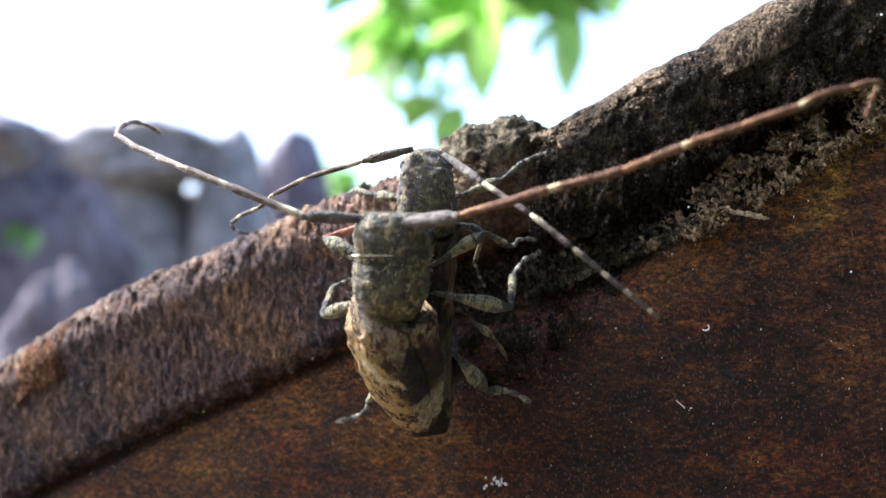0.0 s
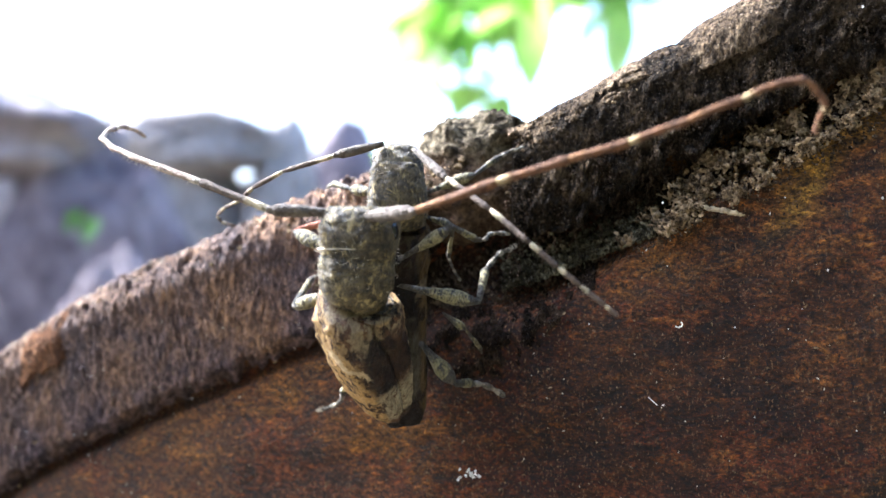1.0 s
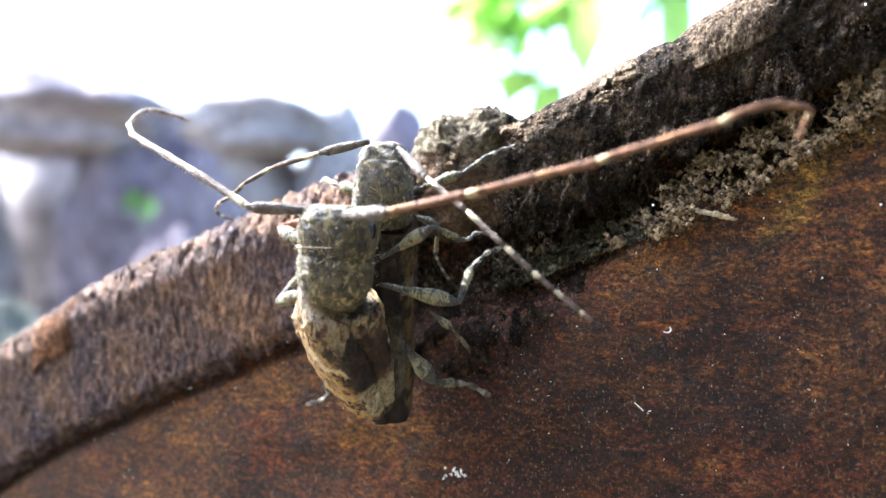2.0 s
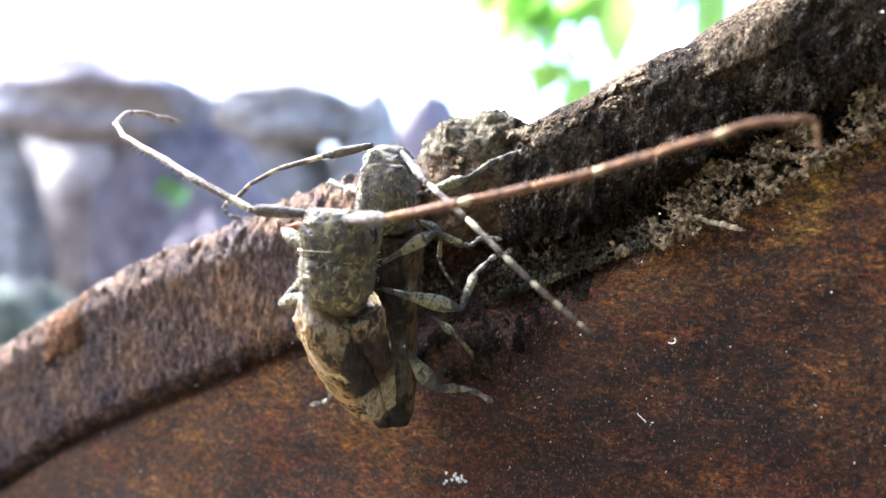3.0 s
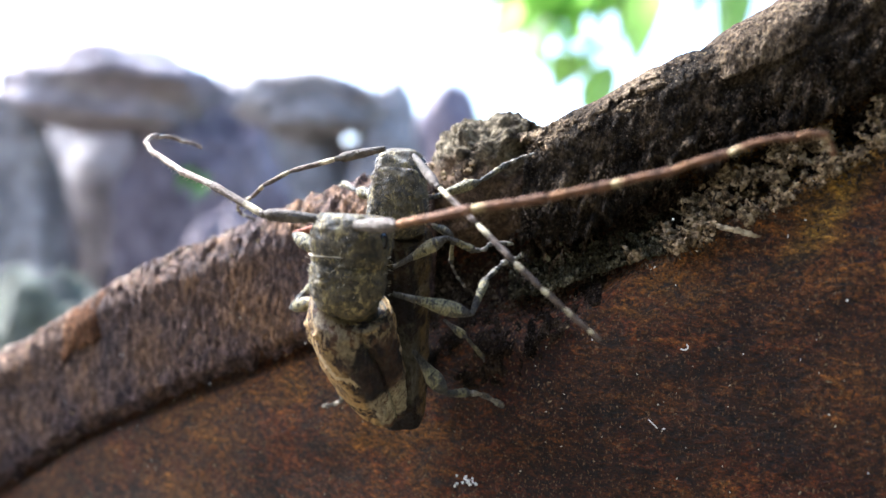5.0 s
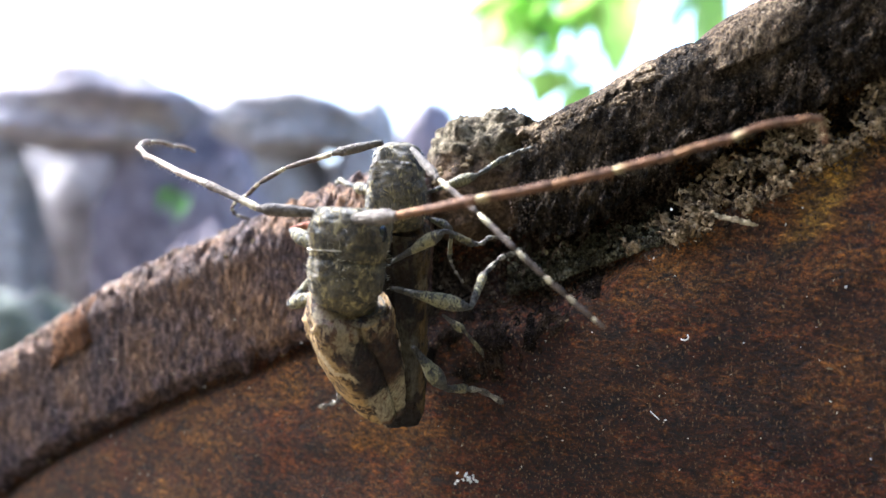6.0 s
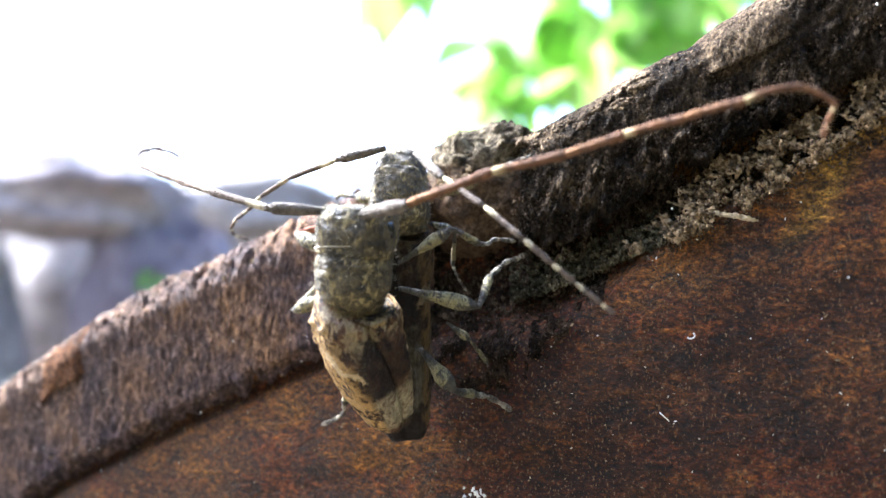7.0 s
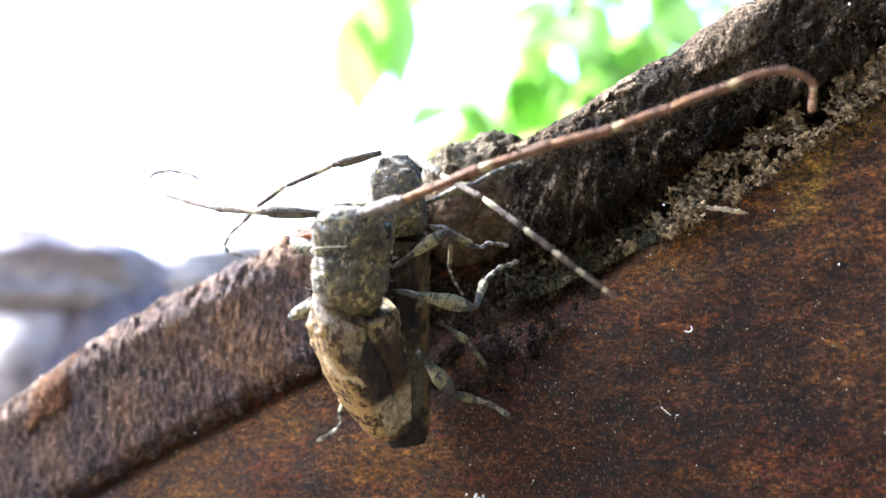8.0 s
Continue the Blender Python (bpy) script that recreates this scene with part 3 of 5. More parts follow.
def build_bark(log):
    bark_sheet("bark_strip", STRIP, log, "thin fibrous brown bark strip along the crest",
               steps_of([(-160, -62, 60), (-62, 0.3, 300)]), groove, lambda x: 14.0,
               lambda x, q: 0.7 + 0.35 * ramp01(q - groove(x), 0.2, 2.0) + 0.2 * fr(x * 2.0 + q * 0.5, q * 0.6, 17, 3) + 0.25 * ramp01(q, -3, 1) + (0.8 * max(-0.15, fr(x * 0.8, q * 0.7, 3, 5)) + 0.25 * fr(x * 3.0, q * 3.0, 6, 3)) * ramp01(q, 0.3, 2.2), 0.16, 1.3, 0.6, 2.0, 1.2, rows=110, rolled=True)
    bark_sheet("bark_flake", ORANGE_BARK, log, "smooth orange-brown flake of inner bark", steps_of([(-52.5, -42.0, 60)]), lambda x: -2.6 + 0.5 * fr(x * 0.3, 5, 5), lambda x: 3.0,
               lambda x, q: 1.45, 0.16, 0.7, 0.7, 47.0, 0.7, rows=36)
    bark_sheet("bark_slab", BARK, log, "thick dark crumbling bark slab with a hanging fringe",
               steps_of([(8.5, 48, 240), (48, 120, 40)]), lambda x: float(np.interp(x, (8, 14, 22, 30, 40, 120), (-6.5, -8.5, -7.0, -7.0, -8, -12))), lambda x: 14.0,
               lambda x, q: 0.5 + 0.3 * fr(x * 0.35, q * 0.5, 44, 3) + ramp01(-q, 1.0, 5.0) * (1.2 * fr(x * 1.1, q * 0.5, 12, 4) + 0.35 * fr(x * 3.2, q * 1.4, 15, 3)), 0.24, 1.3, 0.8, 12.0, 1.9, rows=110)
    bark_sheet("bark_plate", KNOB, log, "paler brown plate of bark on the crest", steps_of([(23.0, 31.5, 70)]), lambda x: -0.5 - 0.12 * (x - 24), lambda x: 6.0,
               lambda x, q: 0.95, 0.2, 0.8, 0.8, 31.0, 0.5, rows=50)
    bark_sheet("bark_rim", KNOB, log, "thin tan rim of bark along the crest", steps_of([(9.5, 24.0, 120)]), lambda x: 1.9 + 0.05 * (x - 12), lambda x: 6.0,
               lambda x, q: 0.75, 0.22, 0.9, 0.8, 37.0, 1.3, rows=40)
    # knob of bark behind the beetles' heads
    verts = []
    n, m = 110, 130
    for i in range(n + 1):
        for k in range(m):
            th, ph = math.pi * i / n, 2 * math.pi * k / m
            v = Vector((math.sin(th) * math.cos(ph), math.sin(th) * math.sin(ph), math.cos(th)))
            v = Vector([math.copysign(abs(c) ** 0.8, c) for c in v])
            v = Vector((v.x * 6.2, v.y * 5.2, v.z * 6.0))
            v *= 1 + 0.17 * noise.fractal(v * 0.28 + Vector((3, 1, 7)), 1.0, 2.0, 3) + 0.07 * noise.fractal(v * 1.2, 1.0, 2.0, 4) * (0.3 + 0.7 * ramp01(v.z, 0.0, 3.0))
            v += v.normalized() * (0.5 - 1.6 * abs(noise.noise(v * 0.45 + Vector((2, 5, 1)))) + 0.4 * abs(noise.noise(v * 1.3))) * ramp01(v.z, 0.5, 3.5)
            v += v.normalized() * 0.2 * max(0.0, noise.noise(v * 1.1))
            verts.append((5.0 + v.x, 75.2 + v.y - 0.25 * v.x, 6.3 + v.z + 0.12 * v.x))
    put("bark_knob", verts, grid_faces(n + 1, m, True), LIT_CRUST, log, "grey crusted bark knob, top painted paler as lit, bare brown wood below", [p[2] for p in verts])


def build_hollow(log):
    """Dark rotten layer lining the hollow under the bark slab; it also paints the shade there and beside the beetle."""
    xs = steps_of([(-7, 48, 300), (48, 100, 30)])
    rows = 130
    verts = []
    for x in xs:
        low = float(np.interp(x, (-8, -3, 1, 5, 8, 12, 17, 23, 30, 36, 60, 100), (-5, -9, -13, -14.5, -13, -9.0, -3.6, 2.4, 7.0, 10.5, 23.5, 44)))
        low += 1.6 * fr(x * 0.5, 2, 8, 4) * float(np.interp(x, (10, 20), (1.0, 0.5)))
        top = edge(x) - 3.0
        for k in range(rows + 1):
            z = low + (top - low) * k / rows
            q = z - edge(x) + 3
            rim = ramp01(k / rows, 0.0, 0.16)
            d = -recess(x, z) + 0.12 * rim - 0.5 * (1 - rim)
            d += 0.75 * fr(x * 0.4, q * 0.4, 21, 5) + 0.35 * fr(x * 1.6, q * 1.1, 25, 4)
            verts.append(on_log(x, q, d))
    put("rotten_and_shade_layer", verts, [f[::-1] for f in grid_faces(len(xs), rows + 1)], ROTTEN_AND_SHADE, log, "black-brown crumbling rotten wood in a hollow, also painting the shade there")


def bark_scale(log, rng, x, q, size, lift, material):
    """A small loose plate of bark with a ragged outline, tilted on the log."""
    at, out_ = Vector(on_log(x, q, lift)), Vector(on_log(x, q, lift + 1)) - Vector(on_log(x, q, lift))
    e1 = (Vector(on_log(x + 1, q, lift)) - at).normalized()
    tilt = Matrix.Rotation(rng.gauss(0, 0.22), 3, e1) @ Matrix.Rotation(rng.gauss(0, 0.2), 3, out_.cross(e1).normalized())
    n = (tilt @ out_).normalized()
    e1 = (tilt @ e1).normalized()
    e2 = n.cross(e1)
    count, turn, thick = 11, rng.uniform(0, 6.3), size * rng.uniform(0.14, 0.28)
    rims = [[], [], []]
    for k in range(count):
        a = turn + 2 * math.pi * k / count
        r = size * rng.uniform(0.65, 1.1)
        p = at + e1 * r * 1.25 * math.cos(a) + e2 * r * 0.75 * math.sin(a)
        rims[0].append(p - n * thick)
        rims[1].append(p + n * thick * rng.uniform(0.1, 0.6))
        rims[2].append(at + (p - at) * 0.6 + n * thick * rng.uniform(0.6, 1.2))
    verts = rims[0] + rims[1] + rims[2] + [at + n * thick * 0.8, at - n * thick]
    faces = grid_faces(3, count, True)
    faces += [(3 * count, 2 * count + k, 2 * count + (k + 1) % count) for k in range(count)] + [(3 * count + 1, (k + 1) % count, k) for k in range(count)]
    put("bark_scale", verts, faces, material, log, smooth=False)


def build_scales(log):
    rng = random.Random(12)
    for k in range(70):
        x = rng.uniform(-58, -7)
        bark_scale(log, rng, x, rng.uniform(1.4, 3.6), rng.uniform(0.35, 1.0), 0.85 + rng.uniform(-0.1, 0.2), PALE_BARK)
    for k in range(46):
        x = rng.uniform(9.5, 36)
        bark_scale(log, rng, x, rng.uniform(0.8, 3.0), rng.uniform(0.4, 1.1), 0.35 + rng.uniform(-0.1, 0.15), KNOB)
    for k in range(24):
        x = rng.uniform(8.8, 16)
        bark_scale(log, rng, x, rng.uniform(1.6, 3.4), rng.uniform(0.6, 1.3), 0.5 + rng.uniform(-0.1, 0.2), KNOB)


LOG = build_log()
build_bark(LOG)
build_hollow(LOG)
build_scales(LOG)


# ---- crumbs and splinters on the log ----
def face_point(x, z, lift=0.0):
    return Vector((x, face_y(x, z) + recess(x, z) - lift, z))


def curl(rng, at, size, thick):
    """A little curled shred of chewed wood, as points and radii."""
    way = Vector((rng.uniform(-1, 1), rng.uniform(-0.7, 0.3), rng.uniform(-1, 1))).normalized()
    turn = Euler((rng.uniform(-1.1, 1.1), rng.uniform(-1.4, 1.4), rng.uniform(-1.1, 1.1))).to_matrix()
    p, rows, flat = Vector(at), [], rng.uniform(0.3, 0.8)
    for k in range(7):
        r = thick * (0.35 if k in (0, 6) else rng.uniform(0.5, 1.4))
        rows.append((*(p + Vector((rng.gauss(0, 0.3), rng.gauss(0, 0.3), rng.gauss(0, 0.3))) * thick), r, r * flat))
        p = p + way * size / 6
        way = turn @ way
    return rows


def crumb(rng, at, r):
    """A small angular crumb."""
    way = Vector((rng.uniform(-1, 1), rng.uniform(-1, 1), rng.uniform(-1, 1))).normalized() * r
    p = Vector(at)
    return [(*(p + way * t), r * f * rng.uniform(0.6, 1.2), r * f * rng.uniform(0.5, 1.1)) for t, f in ((-1, 0.45), (-0.2, 1.0), (0.5, 0.9), (1.1, 0.3))]


def joined(name, tubes, material, label, category, parent=None, sides=5, verts=(), faces=()):
    verts, faces = list(verts), list(faces)
    for rows in tubes:
        v, f, _ = loft(rows, sides, (0.3, -1, 0.2))
        n = len(verts)
        verts += v
        faces += [tuple(i + n for i in t) for t in f]
    ob = put(name, verts, faces, material, parent, smooth=False)
    return tagged(ob, label, category, kind="stuff")


def build_frass():
    rng = random.Random(4)
    tubes, shreds = [], []
    # the heap's lower and upper rim: x, z
    low = ((14, -2.2), (16.6, -0.9), (20.3, 0.45), (23.5, 1.7), (27.8, 4.1), (31.9, 6.9), (33.9, 8.3), (38.3, 12.1), (45, 17.0), (54, 22.0))
    top = ((14, -1.2), (18.9, 1.7), (23.0, 4.6), (25.5, 8.0), (27.7, 7.9), (31.7, 11.2), (33.6, 9.8), (35.7, 13.4), (38.2, 15.6), (45, 20.6), (54, 26.0))

    def rims(x):
        return np.interp(x, *zip(*low)), np.interp(x, *zip(*top))

    clumps = []
    while len(clumps) < 70:
        x = rng.uniform(15, 52) if rng.random() < 0.2 else rng.uniform(21.5, 40)
        a, b = rims(x)
        f = rng.random()
        if 33.0 < x < 35.4 and rng.random() < 0.9:
            continue
        clumps.append((x, a + (b - a) * f, f, rng.uniform(0.5, 1.0), (b - a) / 4))
    for k in range(1500):
        cx, cz, f, heavy, wide = clumps[rng.randrange(len(clumps))]
        x, z = cx + rng.gauss(0, 0.45), cz + rng.gauss(0, 0.38) * min(wide, 1.0)
        if z < rims(x)[0] - 0.1:
            continue
        near = math.exp(-((x - cx) ** 2 + (z - cz) ** 2) / 0.5)
        y = face_y(x, z) + recess(x, z) * (0.06 + 0.3 * f) - (0.3 + 1.5 * heavy * near) * rng.uniform(0.3, 1.0) * min(wide, 1.0)
        pick = rng.random()
        if pick < 0.2:
            tubes.append(crumb(rng, (x, y, z), rng.uniform(0.12, 0.3)))
        elif pick < 0.75:
            shred = curl(rng, (x, y, z), rng.uniform(0.8, 1.7), rng.uniform(0.12, 0.22))
            (shreds if len(shreds) < 300 and 21 < x < 36 and near > 0.3 else tubes).append(shred)
        else:
            tubes.append(curl(rng, (x, y, z), rng.uniform(0.5, 1.2), rng.uniform(0.06, 0.11)))
    # dark cores fill the heap and stand in for shade between shreds
    verts, faces = [], []
    for cx, cz, f, heavy, wide in clumps:
        at = Vector((cx, face_y(cx, cz) + (0.14 + 0.32 * f) * recess(cx, cz) + 0.25, cz))
        r = rng.uniform(0.35, 0.65) * min(wide, 1.0)
        way = Vector((1.5, 0.9, 1.0))
        start = len(verts)
        for i in range(19):
            for k in range(26):
                th, ph = math.pi * i / 18, 2 * math.pi * k / 26
                v = Vector((math.sin(th) * math.cos(ph), math.sin(th) * math.sin(ph), math.cos(th)))
                q = at + v * r
                f = 1 + 0.35 * noise.noise(q * 0.9) + 0.5 * abs(noise.noise(q * 2.6)) + 0.25 * noise.noise(q * 5.5)
                verts.append(at + Vector((v.x * way.x + 0.45 * v.z, v.y * way.y, v.z * way.z + 0.3 * v.x)) * r * f)
        faces += [tuple(i + start for i in t) for t in grid_faces(19, 26, True)]
    heap = thing("frass_heap", "heap of curled brown frass along the wood's rim", "frass", at=(27, 64, 4))
    for rows in shreds:
        v, f, _ = loft(rows, 5, (0.3, -1, 0.2))
        put("shred", v, f, FRASS, heap, smooth=False)
    verts_, faces_ = [], []
    for rows in tubes:
        v, f, _ = loft(rows, 5, (0.3, -1, 0.2))
        faces_ += [tuple(i + len(verts_) for i in t) for t in f]
        verts_ += v
    tagged(put("fine_frass", verts_, faces_, FRASS, heap, "finer brown shreds and crumbs", smooth=False), kind="stuff")
    tagged(put("shade_cores", verts, faces, ROTTEN_AND_SHADE, heap, "dark filler cores for the shade between the shreds"), kind="stuff")
    tubes = []
    for k in range(1500):
        x = rng.uniform(8, 24)
        z = float(np.interp(x, (8, 12, 14, 18, 24), (-4.4, -3.2, -2.3, -0.5, 2.0))) + abs(rng.gauss(0, 1.3))
        y = face_y(x, z) + recess(x, z) * rng.uniform(0.25, 0.7) - 0.4 * max(0.0, fr(x * 0.8, z * 0.8, 61, 2))
        tubes.append(crumb(rng, (x, y, z), rng.uniform(0.1, 0.32)) if rng.random() < 0.7 else curl(rng, (x, y, z), rng.uniform(0.5, 1.3), rng.uniform(0.07, 0.14)))
    joined("rotten_crumbs", tubes, MOULD, "grey-green mouldy crumbs of rotten wood", "wood crumbs", None, 5)
    tubes = []
    for k in range(1150):
        x = rng.uniform(-62, 4) if k < 700 else rng.uniform(9, 46)
        q = rng.uniform(0.5, 6.5)
        r = rng.uniform(0.08, 0.36) * (1.3 if fr(x * 0.35, 7, 7, 3) > 0.1 else 0.6) * (1.0 if k < 700 else 0.42)
        tubes.append(crumb(rng, on_log(x, q, 0.75 + 0.5 * r if k < 700 else 0.42 + 0.3 * fr(x * 0.35, q * 0.5, 44, 3)), r))
    joined("crest_crumbs", tubes, FRASS, "pale crumbs and flakes along the log's crest", "bark crumbs", None, 5)
    # crumbs of bark on the slab and in the hollow
    tubes = []
    for k in range(5600):
        x = rng.uniform(8, 48)
        q = -rng.uniform(0.3, 1.0) ** 1.0 * 17 + 3
        z = edge(x) - 3 + q
        if q > -3 and rng.random() < 0.75:
            continue
        if q > -6.5 - 1.5 * fr(x * 0.5, 1, 1):
            d = 0.4 + rng.uniform(-0.1, 0.4) + 0.42 * fr(x * 1.0, q * 0.9, 12.0, 5)
        else:
            d = 0.3 - recess(x, z) + rng.uniform(0, 0.5)
        tubes.append(crumb(rng, on_log(x, q, d - 0.06), rng.uniform(0.04, 0.17)))
    for k in range(900):
        x = rng.uniform(-1, 22)
        z = float(np.interp(x, (-8, 0, 6, 12, 17, 23), (-5, -6.5, -6.5, -4.0, -1.5, 3))) + abs(rng.gauss(0, 3.2))
        if z > edge(x) - 5:
            continue
        tubes.append(crumb(rng, on_log(x, z - edge(x) + 3, 0.4 - recess(x, z) + rng.uniform(0, 0.5)), rng.uniform(0.08, 0.26)))
    joined("bark_crumbs", tubes, BARK_FIBRE, "dark crumbs clinging to the bark and rotten wood", "bark crumbs", None, 4)
    # fibres that hang under the bark slab and crumbs in the hollow
    tubes = []
    for k in range(420):
        x = rng.uniform(9, 50)
        z = edge(x) - rng.uniform(5.5, 13)
        y = face_y(x, z) - 0.5 + recess(x, z) * rng.uniform(0.1, 0.85)
        p = Vector((x, y, z))
        way = Vector((rng.gauss(0, 0.35), rng.gauss(0, 0.3), -1)).normalized()
        n, L, r = 5, rng.uniform(0.5, 1.7), rng.uniform(0.06, 0.2)
        tubes.append([(*(p + way * L * i / n + Vector((rng.gauss(0, 0.09), rng.gauss(0, 0.09), 0))), r * (1 - 0.1 * i), r * (1 - 0.1 * i)) for i in range(n + 1)])
    joined("bark_fibres", tubes, BARK_FIBRE, "dark fibres hanging from the bark's broken rim", "bark fibres")


def build_specks():
    """Loose grains on the bare wood and on the bark."""
    rng = random.Random(9)
    for name, count, material, size, label in (("dust_grains", 500, FRASS, (0.04, 0.11), "scattered brown wood dust grains"), ("pale_grains", 260, PALE, (0.025, 0.065), "scattered pale grains on the wood"), ("white_grains", 40, WHITE, (0.04, 0.08), "tiny white flecks on the wood")):
        tubes = []
        for k in range(count):
            x = rng.uniform(-55, 45)
            z = edge(x) - 3 - rng.uniform(0, 38) if name != "white_grains" or x > 4 else edge(x) - rng.uniform(8, 36)
            p = face_point(x, z, 0.15 if z < edge(x) - 16 or x > 0 else 1.1)
            r = rng.uniform(*size)
            w = Vector((rng.uniform(-1, 1), 0.1, rng.uniform(-1, 1))).normalized() * r * rng.uniform(0.8, 2.2)
            tubes.append([(*(p + w * t), r * f, r * f * 0.7) for t, f in ((-1, 0.4), (-0.4, 1), (0.4, 0.9), (1, 0.4))])
        joined(name, tubes, material, label, "debris")


def build_splinter():
    b = thing("wood_splinter", "pale dry wood splinter lying on the frass", "splinter", at=(25, 65.5, 3))
    v, f, al = loft(smooth_path([(21.6, 66.6, 4.6, 0.08, 0.05), (22.8, 65.8, 4.1, 0.2, 0.09), (24.0, 64.8, 3.6, 0.3, 0.1), (25.2, 63.9, 3.3, 0.24, 0.12), (26.6, 63.4, 3.0, 0.28, 0.1), (27.6, 63.2, 2.75, 0.2, 0.08), (28.2, 63.1, 2.6, 0.07, 0.04)], 6), 8, (0, -1, 0.3), 2.0, 0.2, 3.4, 3)
    put("stick", v, f, SPLINTER, b, "", al)


def build_flecks():
    """The larger white crumbs that lie singly on the wood."""
    rng = random.Random(5)
    spots = ((23.2, -6.9, "c"), (5.0, -22.2, "heap"), (21.2, -13.8, "dash"), (36.4, 19.4, "ball"), (9.9, -3.1, "ball"), (21.6, 3.7, "ball"), (34.6, -1.9, "ball"), (38.0, 4.0, "ball"))
    for x, z, how in spots:
        p = face_point(x, z, 0.25)
        if how == "ball" and z > 3.5:
            p.y -= recess(x, z) + 0.9
        tubes = []
        if how == "c":
            tubes.append([(p.x + 0.34 * math.cos(a), p.y - 0.1, p.z + 0.26 * math.sin(a), 0.07, 0.07) for a in np.linspace(-2.4, 0.9, 9)])
        elif how == "ball":
            tubes.append([(p.x, p.y, p.z + 0.11 * t, 0.105 * math.sqrt(1.02 - t * t), 0.09 * math.sqrt(1.02 - t * t)) for t in np.linspace(-1, 1, 7)])
        elif how == "dash":
            tubes.append([(p.x + 0.4 * t, p.y - 0.05, p.z - 0.35 * t, 0.05, 0.04) for t in (-1, -0.5, 0.2, 1)])
        else:
            for k in range(14):
                tubes.append(curl(rng, p + Vector((rng.gauss(0, 0.8), -0.1, rng.gauss(0, 0.25))), 0.5, 0.11))
        verts, faces = [], []
        for rows in tubes:
            v, f, _ = loft(rows, 6, (0.2, -1, 0.1))
            faces += [tuple(i + len(verts) for i in t) for t in f]
            verts += v
        ob = put("white_crumb", verts, faces, WHITE)
        tagged(ob, {"c": "tiny curved white crumb on bare wood", "dash": "thin white sliver on bare wood", "ball": "tiny round white grain on the log", "heap": "small heap of white crumbs on bare wood"}[how], "crumb")


BARK_FIBRE = bark_material("bark_fibre", (0.03, 0.022, 0.016), (0.1, 0.073, 0.05), (0.26, 0.195, 0.135), 10)
MOULD = bark_material("mouldy_wood", (0.03, 0.027, 0.018), (0.12, 0.11, 0.072), (0.3, 0.275, 0.18), 10)
build_frass()
build_specks()
build_splinter()
build_flecks()


# ---- the ground and the far things ----
def build_ground():
    n = 110
    verts = []
    for i in range(n + 1):
        for k in range(n + 1):
            u, v = 2 * i / n - 1, 2 * k / n - 1
            x, y = 900 * u * abs(u) ** 2.5, 900 * v * abs(v) ** 2.5
            near = 1 / (1 + (math.hypot(x, y) / 25) ** 2)
            verts.append((x, y, 0.08 * fr(x * 0.7, y * 0.7, 2) * near))
    ob = put("ground", verts, grid_faces(n + 1, n + 1), SOIL, site="world")
    tagged(ob, "brown forest soil with scattered litter", "ground", kind="structure")


def build_rock(centre, size, seed, label, material, rough=0.3, box=1.0, peak=0.0):
    """A boulder; centre and half sizes in the log's space."""
    n, m = 40, 56
    verts = []
    for i in range(n + 1):
        for k in range(m):
            th, ph = math.pi * i / n, 2 * math.pi * k / m
            v = Vector((math.sin(th) * math.cos(ph), math.sin(th) * math.sin(ph), math.cos(th)))
            v = Vector([math.copysign(abs(c) ** box, c) for c in v])
            f = 1 + rough * noise.fractal(v * 1.3 + Vector((seed, seed * 2, 0)), 0.9, 2.0, 5) + 0.35 * rough * noise.noise(v * 4 + Vector((seed, 0, 3)))
            f += peak * math.exp(-((v.x - 0.12) / 0.4) ** 2) * max(v.z, 0.0)
            verts.append(Vector(centre) + Vector((v.x * size[0], v.y * size[1], v.z * size[2])) * f)
    ob = put("boulder", verts, grid_faces(n + 1, m, True), material, site="far")
    tagged(ob, label, "rock")


build_ground()
build_rock((-1120, 1906, 230), (262, 170, 88), 1.0, "dark jagged boulder resting across two others", STONE, 0.2, 0.72, 0.36)
build_rock((-1384, 1836, -274), (200, 140, 500), 2.5, "grey tall boulder standing on soil", DIM_STONE, 0.22, 0.9)
build_rock((-898, 1938, -262), (224, 160, 510), 4.0, "dark tall boulder standing on soil", DARK_STONE, 0.16, 0.9)
build_rock((-1356, 2264, -216), (330, 180, 516), 9.0, "grey squat boulder standing behind others", DIM_STONE, 0.12)
build_rock((-1106, 2890, -164), (310, 200, 636), 5.0, "broad grey boulder standing on soil", DIM_STONE, 0.16, 0.9)
build_rock((-944, 2804, 326), (300, 180, 104), 6.3, "flat grey boulder bridging two others", DIM_STONE, 0.2, 0.85, 0.2)
build_rock((-664, 2858, -214), (132, 160, 620), 8.1, "slim grey boulder standing on soil", DIM_STONE, 0.14, 0.9)
build_rock((-832, 3042, -306), (200, 160, 504), 11.0, "low grey boulder behind others", DIM_STONE, 0.12, 0.9)
build_rock((-544, 3356, -198), (250, 220, 640), 7.0, "narrow dark boulder standing on soil", DARK_STONE, 0.2)
build_rock((-640, 1458, -394), (120, 90, 330), 3.3, "dark upright stone beside the log", DARK_STONE, 0.2, 0.9)
build_rock((-992, 1490, -444), (160, 100, 280), 3.9, "pale mossy stone beside the log", MOSSY_STONE, 0.2, 0.9)
for k, (x, y, w) in enumerate(((-2700, 5000, 420), (-1950, 4600, 330), (-3400, 5600, 520), (-1350, 3400, 260))):
    build_rock((x, y, -300 - 0.07 * y), (w, w, w * 0.8), 10 + k, "pale rounded stone lying on soil", PALE_STONE, 0.2)


